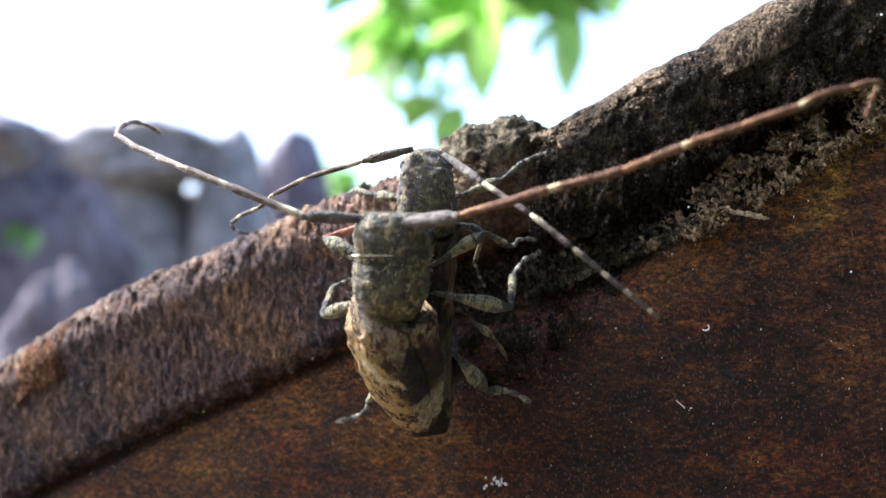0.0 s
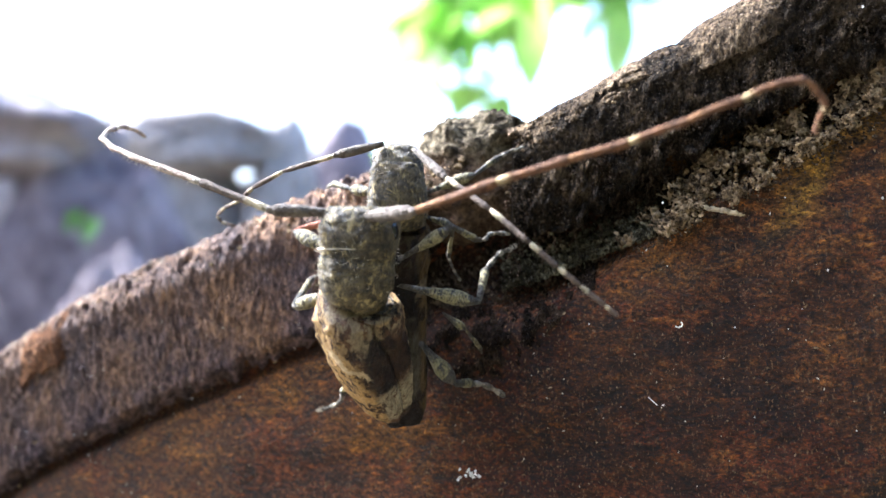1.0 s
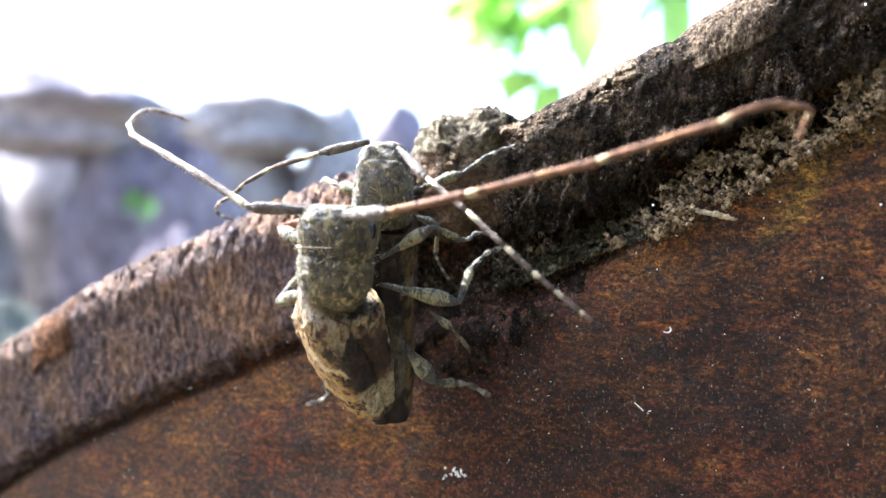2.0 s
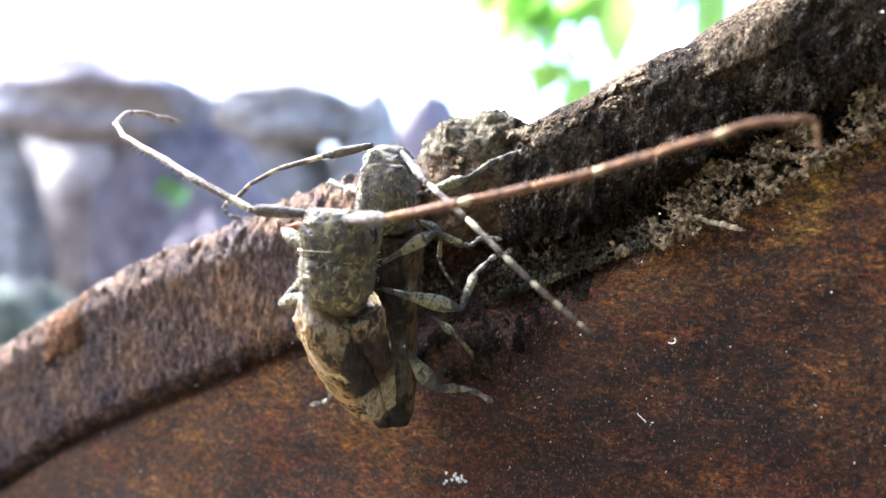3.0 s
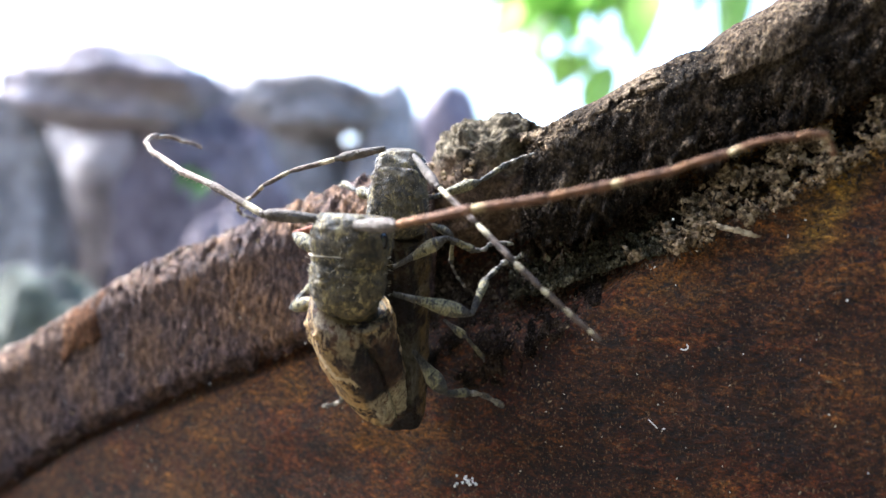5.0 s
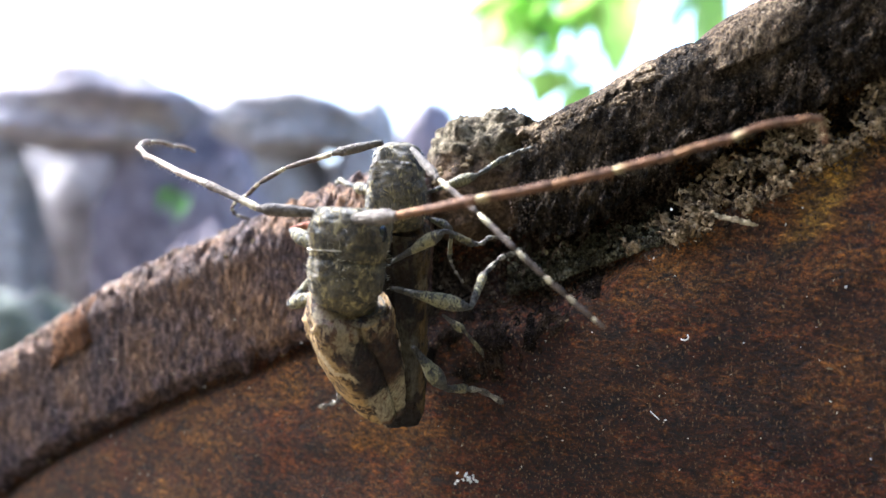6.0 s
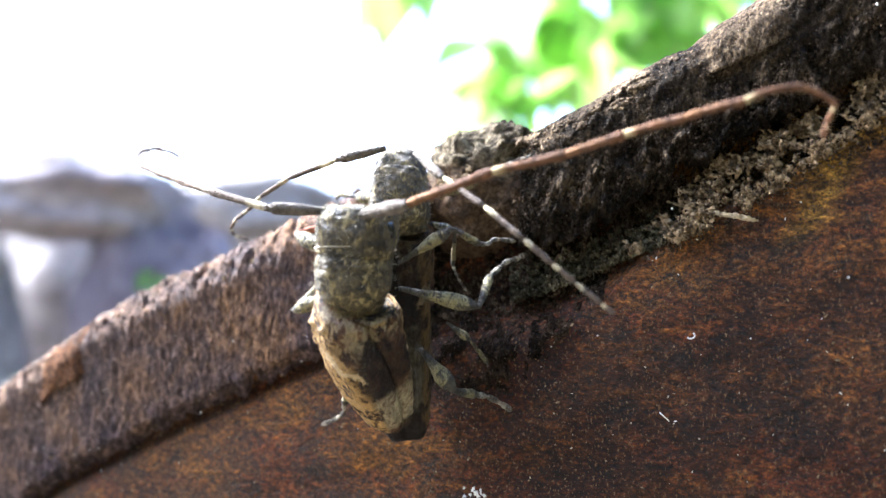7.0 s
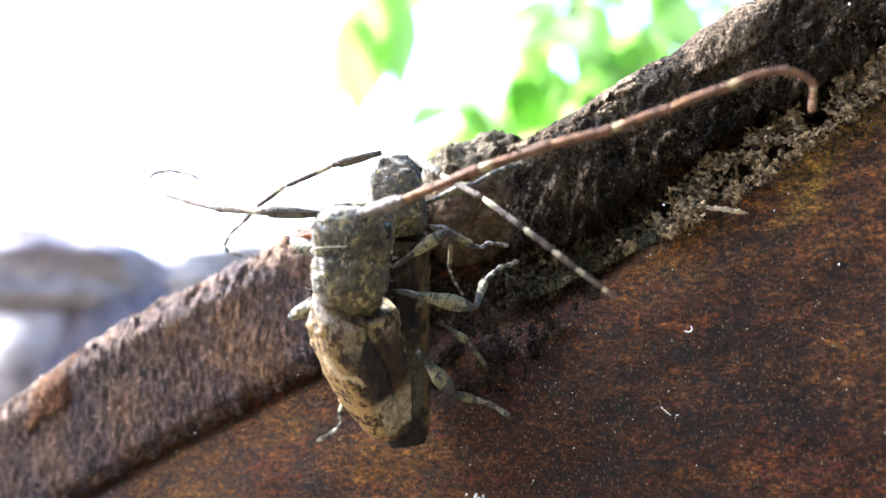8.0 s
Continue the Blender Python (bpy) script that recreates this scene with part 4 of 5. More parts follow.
def leaf_mesh(length, width, droop, material=LEAF):
    verts, n = [], 9
    for i in range(n + 1):
        t = i / n
        w = width * 0.5 * (math.sin(math.pi * t ** 0.75) ** 0.9) * (1 - 0.25 * t)
        if i == n:
            w = 0.0
        for j in (-1, -0.5, 0, 0.5, 1):
            verts.append((length * t, w * j, 0.22 * abs(w * j) - droop * length * t * t + 0.02 * length * math.sin(9 * t) * j))
    me = bpy.data.meshes.new("leaf")
    me.from_pydata([[c * MM for c in v] for v in verts], [], grid_faces(n + 1, 5))
    me.polygons.foreach_set("use_smooth", [True] * len(me.polygons))
    me.materials.append(material)
    return me


LEAVES = [leaf_mesh(120, 70, 0.25), leaf_mesh(98, 62, 0.1), leaf_mesh(140, 80, 0.4), leaf_mesh(75, 46, 0.15)]
DULL_LEAVES = [leaf_mesh(120, 70, 0.25, DULL_LEAF)]


def build_twig(b, path, count, seed, size, thick=4.0, bare=0.3, kinds=LEAVES):
    """A twig of b along path (log's space, millimetres) that carries leaves."""
    rng = random.Random(seed)
    pts = smooth_path(path, 8)
    rows = [(*p, thick * (1 - 0.75 * i / len(pts)), thick * (1 - 0.75 * i / len(pts))) for i, p in enumerate(pts)]
    v, f, _ = loft(rows, 7, (0.3, 0.8, 0.5))
    twig = put("twig", v, f, TWIG, b, site="far")
    first = len(pts) * bare
    for k in range(count):
        i = int(first + (k + rng.random()) / count * (len(pts) - 1 - first))
        p = Vector(pts[i])
        ob = new("leaf", kinds[rng.randrange(len(kinds))])
        ob.parent = twig
        turn = pose(0, 0, 0, rng.uniform(-60, 60), rng.uniform(0, 75), rng.uniform(-180, 180))
        ob.matrix_basis = Matrix.Translation(FRAME @ (p + Vector((rng.gauss(0, 14), rng.gauss(0, 14), rng.gauss(0, 14))))) @ turn @ Matrix.Diagonal((size, size, size, 1))


def build_tree():
    b = thing("tree", "slender forest tree with bright green leaves in backlight", "tree", at=(1074, 1672, -411), far=True)
    for name, pts, r in (("trunk", [(1074, 1672, -461), (1065, 1645, 290), (1037, 1607, 1190), (1028, 1589, 2391)], 70), ("limb", [(1061, 1639, 410), (680, 1336, 672), (402, 1206, 752), (134, 1031, 753), (-94, 901, 684)], 22)):
        pts = smooth_path(pts, 8)
        rows = [(*p, r * (1 - 0.6 * i / len(pts)), r * (1 - 0.6 * i / len(pts))) for i, p in enumerate(pts)]
        v, f, _ = loft(rows, 12, (0.3, 0.8, 0.5), 2.0, r * 0.1, 0.01, 3)
        put(name, v, f, TWIG, b, site="far")
    build_twig(b, [(283, 1141, 748), (94, 1045, 473), (-8, 1076, 313), (-23, 1105, 208)], 24, 1, 0.9)
    build_twig(b, [(402, 1206, 742), (252, 1154, 553), (132, 1146, 433), (61, 1170, 352)], 34, 2, 1.0)
    build_twig(b, [(382, 1206, 752), (312, 1187, 552), (241, 1189, 432), (181, 1190, 352)], 26, 12, 1.0)
    build_twig(b, [(-61, 903, 720), (-121, 893, 530), (-186, 923, 383)], 9, 3, 1.1, 3.0, 0.6)
    build_twig(b, [(234, 1074, 753), (95, 989, 464), (-16, 1009, 333), (-77, 1030, 243)], 18, 4, 1.0, 3.0, 0.4)
    build_twig(b, [(194, 1053, 753), (70, 978, 354), (44, 991, 163)], 9, 5, 0.85)


def build_sapling(path, count, seed, size, label, thick=5.0, bare=0.3, kinds=LEAVES):
    b = thing("sapling", label, "plant", at=path[0], far=True)
    build_twig(b, path, count, seed, size, thick, bare, kinds)


build_tree()
build_sapling([(-686, 3968, -892), (-742, 3850, -32), (-682, 3802, 330), (-840, 3716, 410)], 18, 6, 1.7, "low leafy sapling rising from soil")
build_sapling([(-204, 3956, -892), (-262, 3886, -32), (-300, 3816, 330), (-480, 3798, 410)], 26, 7, 1.7, "low leafy sapling rising from soil")
build_sapling([(-794, 1700, -736), (-788, 1664, -216), (-772, 1630, 68)], 3, 8, 0.5, "small green sprig in front of a boulder", 2.0, 0.9, DULL_LEAVES)


def build_light_block():
    """An unseen dark wall behind and right of the viewer, added to block sky light from there."""
    n, m = 70, 26
    verts = []
    for i in range(n + 1):
        a = math.pi * (1.1 + 1.02 * i / n)
        for k in range(m + 1):
            h = k / m
            r = 1.5 + 0.5 * h + 0.35 * fr(4 * math.cos(a) * 1.4, 4 * math.sin(a) * 1.4, h * 3)
            verts.append((r * math.cos(a) * 1.3, r * math.sin(a), 2.4 * h - 0.15))
    ob = put("backdrop", verts, grid_faces(n + 1, m + 1), LIGHT_BLOCK, site="world")
    tagged(ob, "unseen dark wall added to block sky light", "bank", kind="structure")


build_light_block()


# ---- the beetles ----
def tarsus(parent, points, r):
    rows = []
    pts = smooth_path(points, 9)
    for i, p in enumerate(pts):
        bead = 0.42 + 0.72 * abs(math.sin(math.pi * 4 * i / (len(pts) - 1))) ** 0.7
        rows.append((*p, r * bead, r * bead * 0.8))
    v, f, al = loft(rows, 8, (0, -1, 0.2))
    put("tarsus", v, f, TARSUS, parent, "", al)


def leg(b, name, hip, knee, ankle, toe, thick=0.55, femur=None, tibia=None):
    """A six-legged animal's leg: clubbed femur, thin tibia, beaded tarsus."""
    top = thing(name, "", "")
    for key in ("label", "category"):
        if key in top:
            del top[key]
    top.parent = b
    top.matrix_parent_inverse = b.matrix_basis.inverted()
    hip, knee, ankle = np.array(hip, float), np.array(knee, float), np.array(ankle, float)
    rows = []
    for k in range(13):
        t = k / 12
        r = thick * (0.36 + 0.74 * math.sin(math.pi * t ** 2.0) ** 1.3) * (0.75 if k in (0, 12) else 1)
        rows.append((*(hip + (knee - hip) * t), r * 0.88, r * 0.8))
    v, f, al = loft(rows, 12, (0.2, -1, 0.35), 2.0, 0.05, 2.5, hip[0])
    put("femur", v, f, femur or LEG, top, "", al)
    rows = []
    for k in range(11):
        t = k / 10
        r = thick * (0.34 + 0.24 * t) * (0.7 if k in (0, 10) else 1)
        rows.append((*(knee + (ankle - knee) * t), r, r))
    v, f, al = loft(rows, 10, (0.2, -1, 0.35), 2.0, 0.05, 2.5, knee[0])
    put("tibia", v, f, tibia or LEG, top, "", al)
    if toe is not None:
        tarsus(top, toe, thick * 0.33)


def wing_case(b, rows, side, front, material, label):
    """One wing case: a thick half shell from the seam over the back to the flank."""
    rows = smooth_path(rows, 10)
    n, arc = len(rows), 26
    tang = np.gradient(rows[:, :3], axis=0)
    verts, along, sideways = [], [], []
    for i in range(n):
        t = Vector(tang[i]).normalized()
        across = t.cross(Vector(front)).normalized() * side
        up = (across.cross(t) * side).normalized()
        if up.dot(Vector(front)) < 0:
            up = -up
        u = i / (n - 1)
        for layer in (0, 1):
            for k in range(arc + 1):
                a = math.pi / 2 - math.radians(118) * (k if layer == 0 else arc - k) / arc
                ca, sa = math.cos(a), math.sin(a)
                pw = 2 / 2.7
                x = abs(ca) ** pw * (1 if ca >= 0 else -1)
                y = abs(sa) ** pw * (1 if sa >= 0 else -1)
                p = Vector(rows[i, :3]) + across * (rows[i, 3] * x + 0.02) + up * (rows[i, 4] * y)
                out = (across * x + up * y).normalized()
                d = 0.0
                if layer == 0:
                    d += 0.16 * fr(*(p * 0.8), 4) + 0.07 * fr(*(p * 2.4), 3)
                    d += 0.22 * math.exp(-((x - 0.55) / 0.12) ** 2) * (0.4 + 0.6 * math.sin(math.pi * u))
                    d -= 0.28 * math.exp(-(x / 0.05) ** 2)
                    d += 0.15 * math.exp(-((x - 0.8) / 0.2) ** 2 - ((u - 0.12) / 0.1) ** 2)
                    d += 0.22 * math.exp(-((u - 0.2) / 0.1) ** 2) * max(0.0, noise.noise(p * 1.5)) * 2
                else:
                    d -= 0.35
                verts.append(p + out * d)
                along.append(u)
                sideways.append(k / arc if layer == 0 else 1 - k / arc)
    cols = 2 * (arc + 1)
    faces = grid_faces(n, cols, True)
    faces += [tuple(range(cols)), tuple((n - 1) * cols + c for c in range(cols))]
    ob = put("wing_case", verts, faces, material, b, label, along)
    ob.data.attributes.new("across", "FLOAT", "POINT").data.foreach_set("value", sideways)


def build_male():
    b = thing("male_longhorn_beetle", "mottled brown male longhorn beetle clinging on top of another", "beetle", at=(-2.5, 66, -12))
    rows = [(-4.35, 59.9, -5.0, 2.9, 2.3), (-4.4, 60.1, -5.5, 3.45, 3.0), (-4.1, 61.2, -7.9, 3.35, 3.3), (-3.55, 63.0, -10.7, 3.0, 3.1), (-3.0, 64.6, -13.0, 2.45, 2.6), (-2.5, 65.7, -14.6, 1.9, 2.0), (-2.2, 66.4, -15.6, 1.2, 1.3), (-2.1, 66.7, -16.0, 0.6, 0.6)]
    front = Vector((0.2, -0.76, 0.62)).normalized()
    for side in (1, -1):
        wing_case(b, rows, side, front, ELYTRA, "mottled brown and cream wing case")
    inner = [(x, y, z, w * 0.9, d * 0.86) for x, y, z, w, d in rows]
    v, f, al = loft(smooth_path(inner, 5), 24, front, 2.4)
    put("abdomen", v, f, THORAX, b, "", al)
    v, f, al = loft(smooth_path([(-4.05, 60.6, -5.9, 1.6, 1.3), (-4.05, 60.1, -5.1, 2.0, 1.6), (-4.15, 59.5, -4.3, 2.55, 2.3), (-4.25, 59.0, -3.3, 3.0, 2.85), (-4.3, 58.9, -2.3, 3.12, 3.0), (-4.22, 58.8, -1.1, 3.05, 2.95), (-4.15, 58.8, -0.4, 3.1, 2.9)], 10), 64, (0, -1, 0.06), 2.4, 0.15, 1.3, 5.0, lambda u, a: -0.16 * math.exp(-((u - 0.87) / 0.015) ** 2) - 0.07 * math.exp(-((u - 0.36) / 0.02) ** 2) - 0.06 * math.exp(-((u - 0.7) / 0.015) ** 2))
    put("thorax", v, f, THORAX, b, "knobbly grey-brown thorax", al)
    v, f, al = loft(smooth_path([(-4.1, 58.8, -0.6, 2.95, 2.75), (-4.08, 58.7, -0.2, 3.1, 2.9), (-4.0, 58.6, 0.8, 3.2, 3.0), (-3.95, 58.6, 1.8, 3.15, 2.85), (-4.0, 58.6, 2.5, 2.95, 2.55), (-4.0, 58.6, 2.85, 2.2, 1.8)], 8), 56, (0, -1, 0.06), 3.0, 0.14, 1.3, 8.0)
    head = put("head", v, f, THORAX, b, "grey-brown head with short hairs", al)
    v, f, al = loft([(-4.15, 58.8, z, w, d) for z, w, d in ((-0.6, 3.0, 2.8), (-0.55, 3.24, 3.06), (-0.49, 3.24, 3.06), (-0.44, 3.0, 2.8))], 56, (0, -1, 0.06), 2.5, 0.15, 1.3, 5.0)
    put("collar", v, f, PALE, b, "thin pale fringe behind the head", al)
    for name, c, r in (("eye", (-1.35, 57.2, 0.9), (0.6, 0.6, 0.85)), ("eye", (-6.5, 57.5, 0.9), (0.55, 0.6, 0.85))):
        rows_ = [(c[0], c[1], c[2] + r[2] * t, r[0] * math.sqrt(1.02 - t * t), r[1] * math.sqrt(1.02 - t * t)) for t in np.linspace(-1, 1, 9)]
        v, f, al = loft(rows_, 12, (0, -1, 0))
        put("eye", v, f, EYE_BLACK, head, "glossy black eye")
    for a, c in (((-3.4, 57.2, 1.6), (-2.5, 55.9, 2.15)), ((-5.0, 57.2, 1.7), (-6.5, 57.1, 2.35))):
        v, f, al = loft([(*(np.array(a) + (np.array(c) - a) * t), 0.85 - 0.25 * t, 0.8 - 0.2 * t) for t in np.linspace(0, 1, 6)], 12, (0.2, 0.1, 1), 2.0, 0.08, 1.5, 2)
        put("antenna_socket", v, f, THORAX, head, "", al)
    leg(b, "front_leg", (-5.6, 59.4, -1.3), (-10.2, 61.6, 0.9), (-5.6, 63.2, 2.3), None, 0.72, None, TIBIA_RED)
    leg(b, "front_leg", (-1.2, 61.6, -1.5), (3.4, 60.4, 1.35), (5.4, 62.6, 0.3), [(5.4, 62.6, 0.3), (6.1, 63.8, 0.35), (6.7, 65.0, 0.85), (8.4, 67.0, 0.85)], 0.62)
    leg(b, "middle_leg", (-5.8, 59.4, -4.0), (-10.5, 62.4, -5.7), (-10.6, 70.0, -3.6), [(-10.6, 70.0, -3.6), (-9.2, 73.0, -3.0)], 0.66)
    leg(b, "middle_leg", (-1.0, 60.6, -3.6), (5.6, 61.7, -5.0), (6.2, 66.0, -2.4), [(6.2, 66.0, -2.4), (7.5, 68.3, -1.0), (8.5, 69.2, -0.6), (9.3, 70.0, -0.1)], 0.74)
    leg(b, "hind_leg", (0.6, 62.6, -8.6), (3.6, 62.6, -12.1), (5.0, 66.4, -12.8), [(5.0, 66.4, -12.8), (6.3, 68.0, -13.3), (8.0, 69.2, -14.4), (9.4, 70.2, -15.6)], 0.8)
    leg(b, "hind_leg", (-5.0, 65.0, -11.0), (-6.3, 67.0, -12.6), (-7.0, 67.2, -14.2), [(-7.0, 67.2, -14.2), (-7.6, 69.6, -15.4), (-8.9, 71.5, -16.4), (-11.0, 74.0, -17.5)], 0.66)
    scape(b, (-6.3, 57.2, 2.35), (-10.9, 56.6, 2.5), 0.52)
    scape(b, (-3.9, 56.9, 1.95), (0.9, 52.3, 2.3), 0.56)
    return b


def scape(b, a, c, r):
    """The thick first joint of an antenna and the short second one."""
    a, c = np.array(a, float), np.array(c, float)
    rows = [(*(a + (c - a) * t), r * w, r * w) for t, w in ((0, 0.5), (0.06, 0.62), (0.2, 0.72), (0.45, 0.95), (0.75, 1.0), (0.88, 0.97), (0.94, 0.7), (0.96, 0.55), (1.0, 0.62), (1.05, 0.5))]
    v, f, al = loft(rows, 14, (0.2, -0.5, 1), 2.0, 0.03, 3, a[0])
    put("scape", v, f, SCAPE, b, "grey-brown antenna base joint", al)


def build_female():
    b = thing("female_longhorn_beetle", "mottled brown female longhorn beetle gripping the log beneath its mate", "beetle", at=(-0.5, 68, -10))
    rows = [(-1.4, 64.0, 1.6, 2.3, 2.0), (-1.5, 64.6, 0.5, 2.6, 2.4), (-1.7, 66.6, -3.5, 2.6, 2.6), (-1.8, 68.1, -8.0, 2.6, 2.6), (-1.7, 68.6, -12.5, 2.5, 2.3), (-1.4, 68.6, -15.8, 2.2, 1.5), (-1.2, 68.6, -17.3, 1.4, 0.8)]
    front = Vector((0, -0.93, 0.36)).normalized()
    for side in (1, -1):
        wing_case(b, rows, side, front, SHADED_ELYTRA, "mottled brown wing case painted dark for the male's shade")
    v, f, al = loft(smooth_path([(x, y, z, w * 0.9, d * 0.86) for x, y, z, w, d in rows], 5), 20, front, 2.4)
    put("abdomen", v, f, SHADED_ELYTRA, b, "", al)
    v, f, al = loft(smooth_path([(-1.3, 63.5, 1.4, 2.2, 2.2), (-1.4, 63.2, 2.6, 2.6, 2.55), (-1.4, 63.0, 4.2, 2.5, 2.6), (-1.4, 63.1, 5.5, 2.35, 2.45), (-1.4, 63.3, 6.2, 2.25, 2.35)], 10), 56, (0, -1, 0.25), 2.7, 0.14, 1.4, 15.0)
    put("thorax", v, f, THORAX, b, "ridged grey-brown thorax", al)
    v, f, al = loft(smooth_path([(-1.4, 63.4, 5.9, 2.1, 2.15), (-1.42, 63.55, 6.5, 2.2, 2.2), (-1.42, 63.75, 7.4, 2.0, 1.95), (-1.42, 63.85, 8.1, 1.75, 1.65), (-1.42, 63.9, 8.5, 1.1, 1.0)], 8), 44, (0, -1, 0.1), 2.8, 0.12, 1.4, 18.0)
    head = put("head", v, f, THORAX, b, "grey-brown head with short hairs", al)
    for x in (-3.25, 0.35):
        v, f, al = loft([(x, 63.4, 7.2 + 0.7 * t, 0.5 * math.sqrt(1.02 - t * t), 0.5 * math.sqrt(1.02 - t * t)) for t in np.linspace(-1, 1, 9)], 12, (0, -1, 0))
        put("eye", v, f, EYE_BLACK, head, "glossy black eye")
    leg(b, "front_leg", (0.6, 64.6, 4.3), (5.3, 65.3, 6.2), (7.4, 68.0, 8.0), [(7.4, 68.0, 8.0), (8.6, 68.4, 8.6), (9.8, 68.6, 9.0), (10.6, 68.4, 9.2)], 0.55)
    leg(b, "front_leg", (-2.8, 64.0, 4.2), (-6.2, 66.4, 4.9), (-8.4, 69.6, 5.6), [(-8.4, 69.6, 5.6), (-9.2, 71.0, 5.3)], 0.6)
    leg(b, "hind_leg", (2.4, 66.8, -6.4), (4.6, 67.2, -8.0), (6.0, 69.6, -10.2), [(6.0, 69.6, -10.2), (6.3, 70.0, -11.2), (6.7, 70.4, -12.0)], 0.42)
    leg(b, "middle_leg", (0.4, 64.6, 2.5), (3.5, 62.6, 1.5), (2.9, 66.6, -1.2), [(2.9, 66.6, -1.2), (3.3, 67.6, -2.4), (4.0, 69.0, -3.6)], 0.4)
    # antennae: thick base, then slender banded joints
    scape(b, (-2.5, 62.0, 8.45), (-6.6, 61.7, 7.4), 0.42)
    scape(b, (0.1, 61.4, 7.9), (2.9, 57.4, 5.3), 0.38)
    for joints in ([(-6.6, 61.7, 7.4), (-12.0, 64.9, 6.3), (-15.6, 67.6, 5.0), (-17.4, 69.0, 3.8), (-20.0, 72.4, 3.3), (-22.0, 75.8, 2.6), (-21.8, 76.4, 1.9), (-20.3, 76.8, 1.5)],
                   [(2.9, 57.4, 5.3), (6.5, 54.4, 2.6), (9.4, 53.0, 0.1), (11.4, 52.7, -1.6), (13.0, 52.8, -2.9), (14.8, 52.9, -4.3), (15.7, 53.1, -5.0)]):
        for k, (p, q) in enumerate(zip(joints, joints[1:])):
            r = 0.24 - 0.012 * k
            rod("antenna_joint", p, q, r * 0.95, r, ANTENNA_GREY, b, "", 0.0, 9)
    return b


def hair(p, way, length, r):
    p, way = Vector(p), Vector(way).normalized()
    return [(*(p + way * length * t), r * (1 - 0.7 * t), r * (1 - 0.7 * t)) for t in (0, 0.5, 1)]


def hairs(b, spots, count, seed):
    """Short pale hairs on the flanks; spots: centre x, y, z, half width, half height."""
    rng = random.Random(seed)
    verts, faces = [], []
    for k in range(count):
        x, y, z, w, h = spots[rng.randrange(len(spots))]
        a = rng.uniform(-2.2, 2.2)
        out = Vector((math.sin(a), -math.cos(a), 0.0))
        p = Vector((x, y, z + rng.uniform(-h, h))) + out * w * 0.97
        v, f, _ = loft(hair(p, out + Vector((rng.gauss(0, 0.4), rng.gauss(0, 0.4), rng.gauss(0.3, 0.5))), rng.uniform(0.25, 0.6), 0.022), 3, (0.3, -0.2, 1))
        faces += [tuple(i + len(verts) for i in face) for face in f]
        verts += v
    tagged(put("hair", verts, faces, PALE, b, "short pale bristles"), kind="stuff")


MALE = build_male()
FEMALE = build_female()
hairs(MALE, [(-4.25, 58.95, -2.5, 3.3, 2.0), (-4.0, 58.7, 1.0, 3.15, 1.4)], 150, 1)
hairs(FEMALE, [(-1.4, 63.1, 4.2, 2.55, 2.0), (-1.42, 63.7, 7.0, 2.1, 1.0)], 150, 2)

# ---- what moves ----
JOINTS = (6.9, 5.0, 3.9, 3.7, 3.5, 4.0, 2.4, 2.4)
# each joint of the male's antennae: seconds, the way it points (degrees round z from x), its rise
SWING_NEAR = {
    0: ((0, -26, 14), (0.5, -36, 11), (1, -29, 16), (1.5, -28, 11), (3, -34, 10), (3.5, -34, 10), (4, -30, 10), (4.5, -32, 12), (6, -29, 10), (6.5, -31, 10), (7, -19, 17), (7.5, -32, 10), (8, -34, 10)),
    1: ((0, -17, 13), (0.5, -27, 16), (1, -16, 16), (1.5, -19, 14), (3, -18, 13), (3.5, -16, 12), (4, -29, 13), (4.5, -6, 11), (6, -10, 12), (6.5, -3, 12), (7, -13, 11), (7.5, -17, 12), (8, -16, 13)),
    2: ((0, -19, 21), (0.5, -15, 16), (1, -13, 15), (1.5, -18, 13), (3, -16, 14), (3.5, -12, 14), (4, -5, 12), (4.5, 3, 14), (6, 3, 15), (6.5, -3, 17), (7, -15, 16), (7.5, -10, 13), (8, -11, 10)),
    3: ((0, -19, 17), (0.5, -16, 17), (1, -13, 19), (1.5, -19, 16), (3, -25, 16), (3.5, -15, 16), (4, -11, 18), (4.5, 1, 15), (6, -6, 16), (6.5, -12, 15), (7, -18, 12), (7.5, -8, 17), (8, -14, 15)),
    4: ((0, -14, 18), (0.5, -9, 18), (1, -4, 22), (1.5, -19, 16), (3, -21, 17), (3.5, -14, 16), (4, -6, 19), (4.5, 9, 21), (6, -2, 18), (6.5, -10, 17), (7, -18, 12), (7.5, -2, 19), (8, -10, 17)),
    5: ((0, 13, 19), (0.5, 12, 20), (1, -3, 17), (1.5, 12, 20), (3, -2, 14), (3.5, -5, 18), (4, 6, 16), (4.5, -2, 16), (6, 10, 17), (6.5, 9, 18), (7, 17, 16), (7.5, 16, 20), (8, 6, 15)),
    6: ((0, 16, 12), (0.5, 33, -14), (1, 31, -34), (1.5, 32, -8), (3, 40, 3), (3.5, 40, -4), (4, 39, -3), (4.5, 24, 5), (6, 38, 8), (6.5, 27, -3), (7, 14, -24), (7.5, 21, -5), (8, 35, -11)),
    7: ((0, 86, -50), (0.5, 88, -29), (1, 83, -37), (1.5, 96, -39), (3, 64, -29), (3.5, 81, -30), (4, 78, -33), (4.5, 57, -20), (6, 61, -25), (6.5, 68, -39), (7, 89, -38), (7.5, 53, -20), (8, 73, -24)),
}
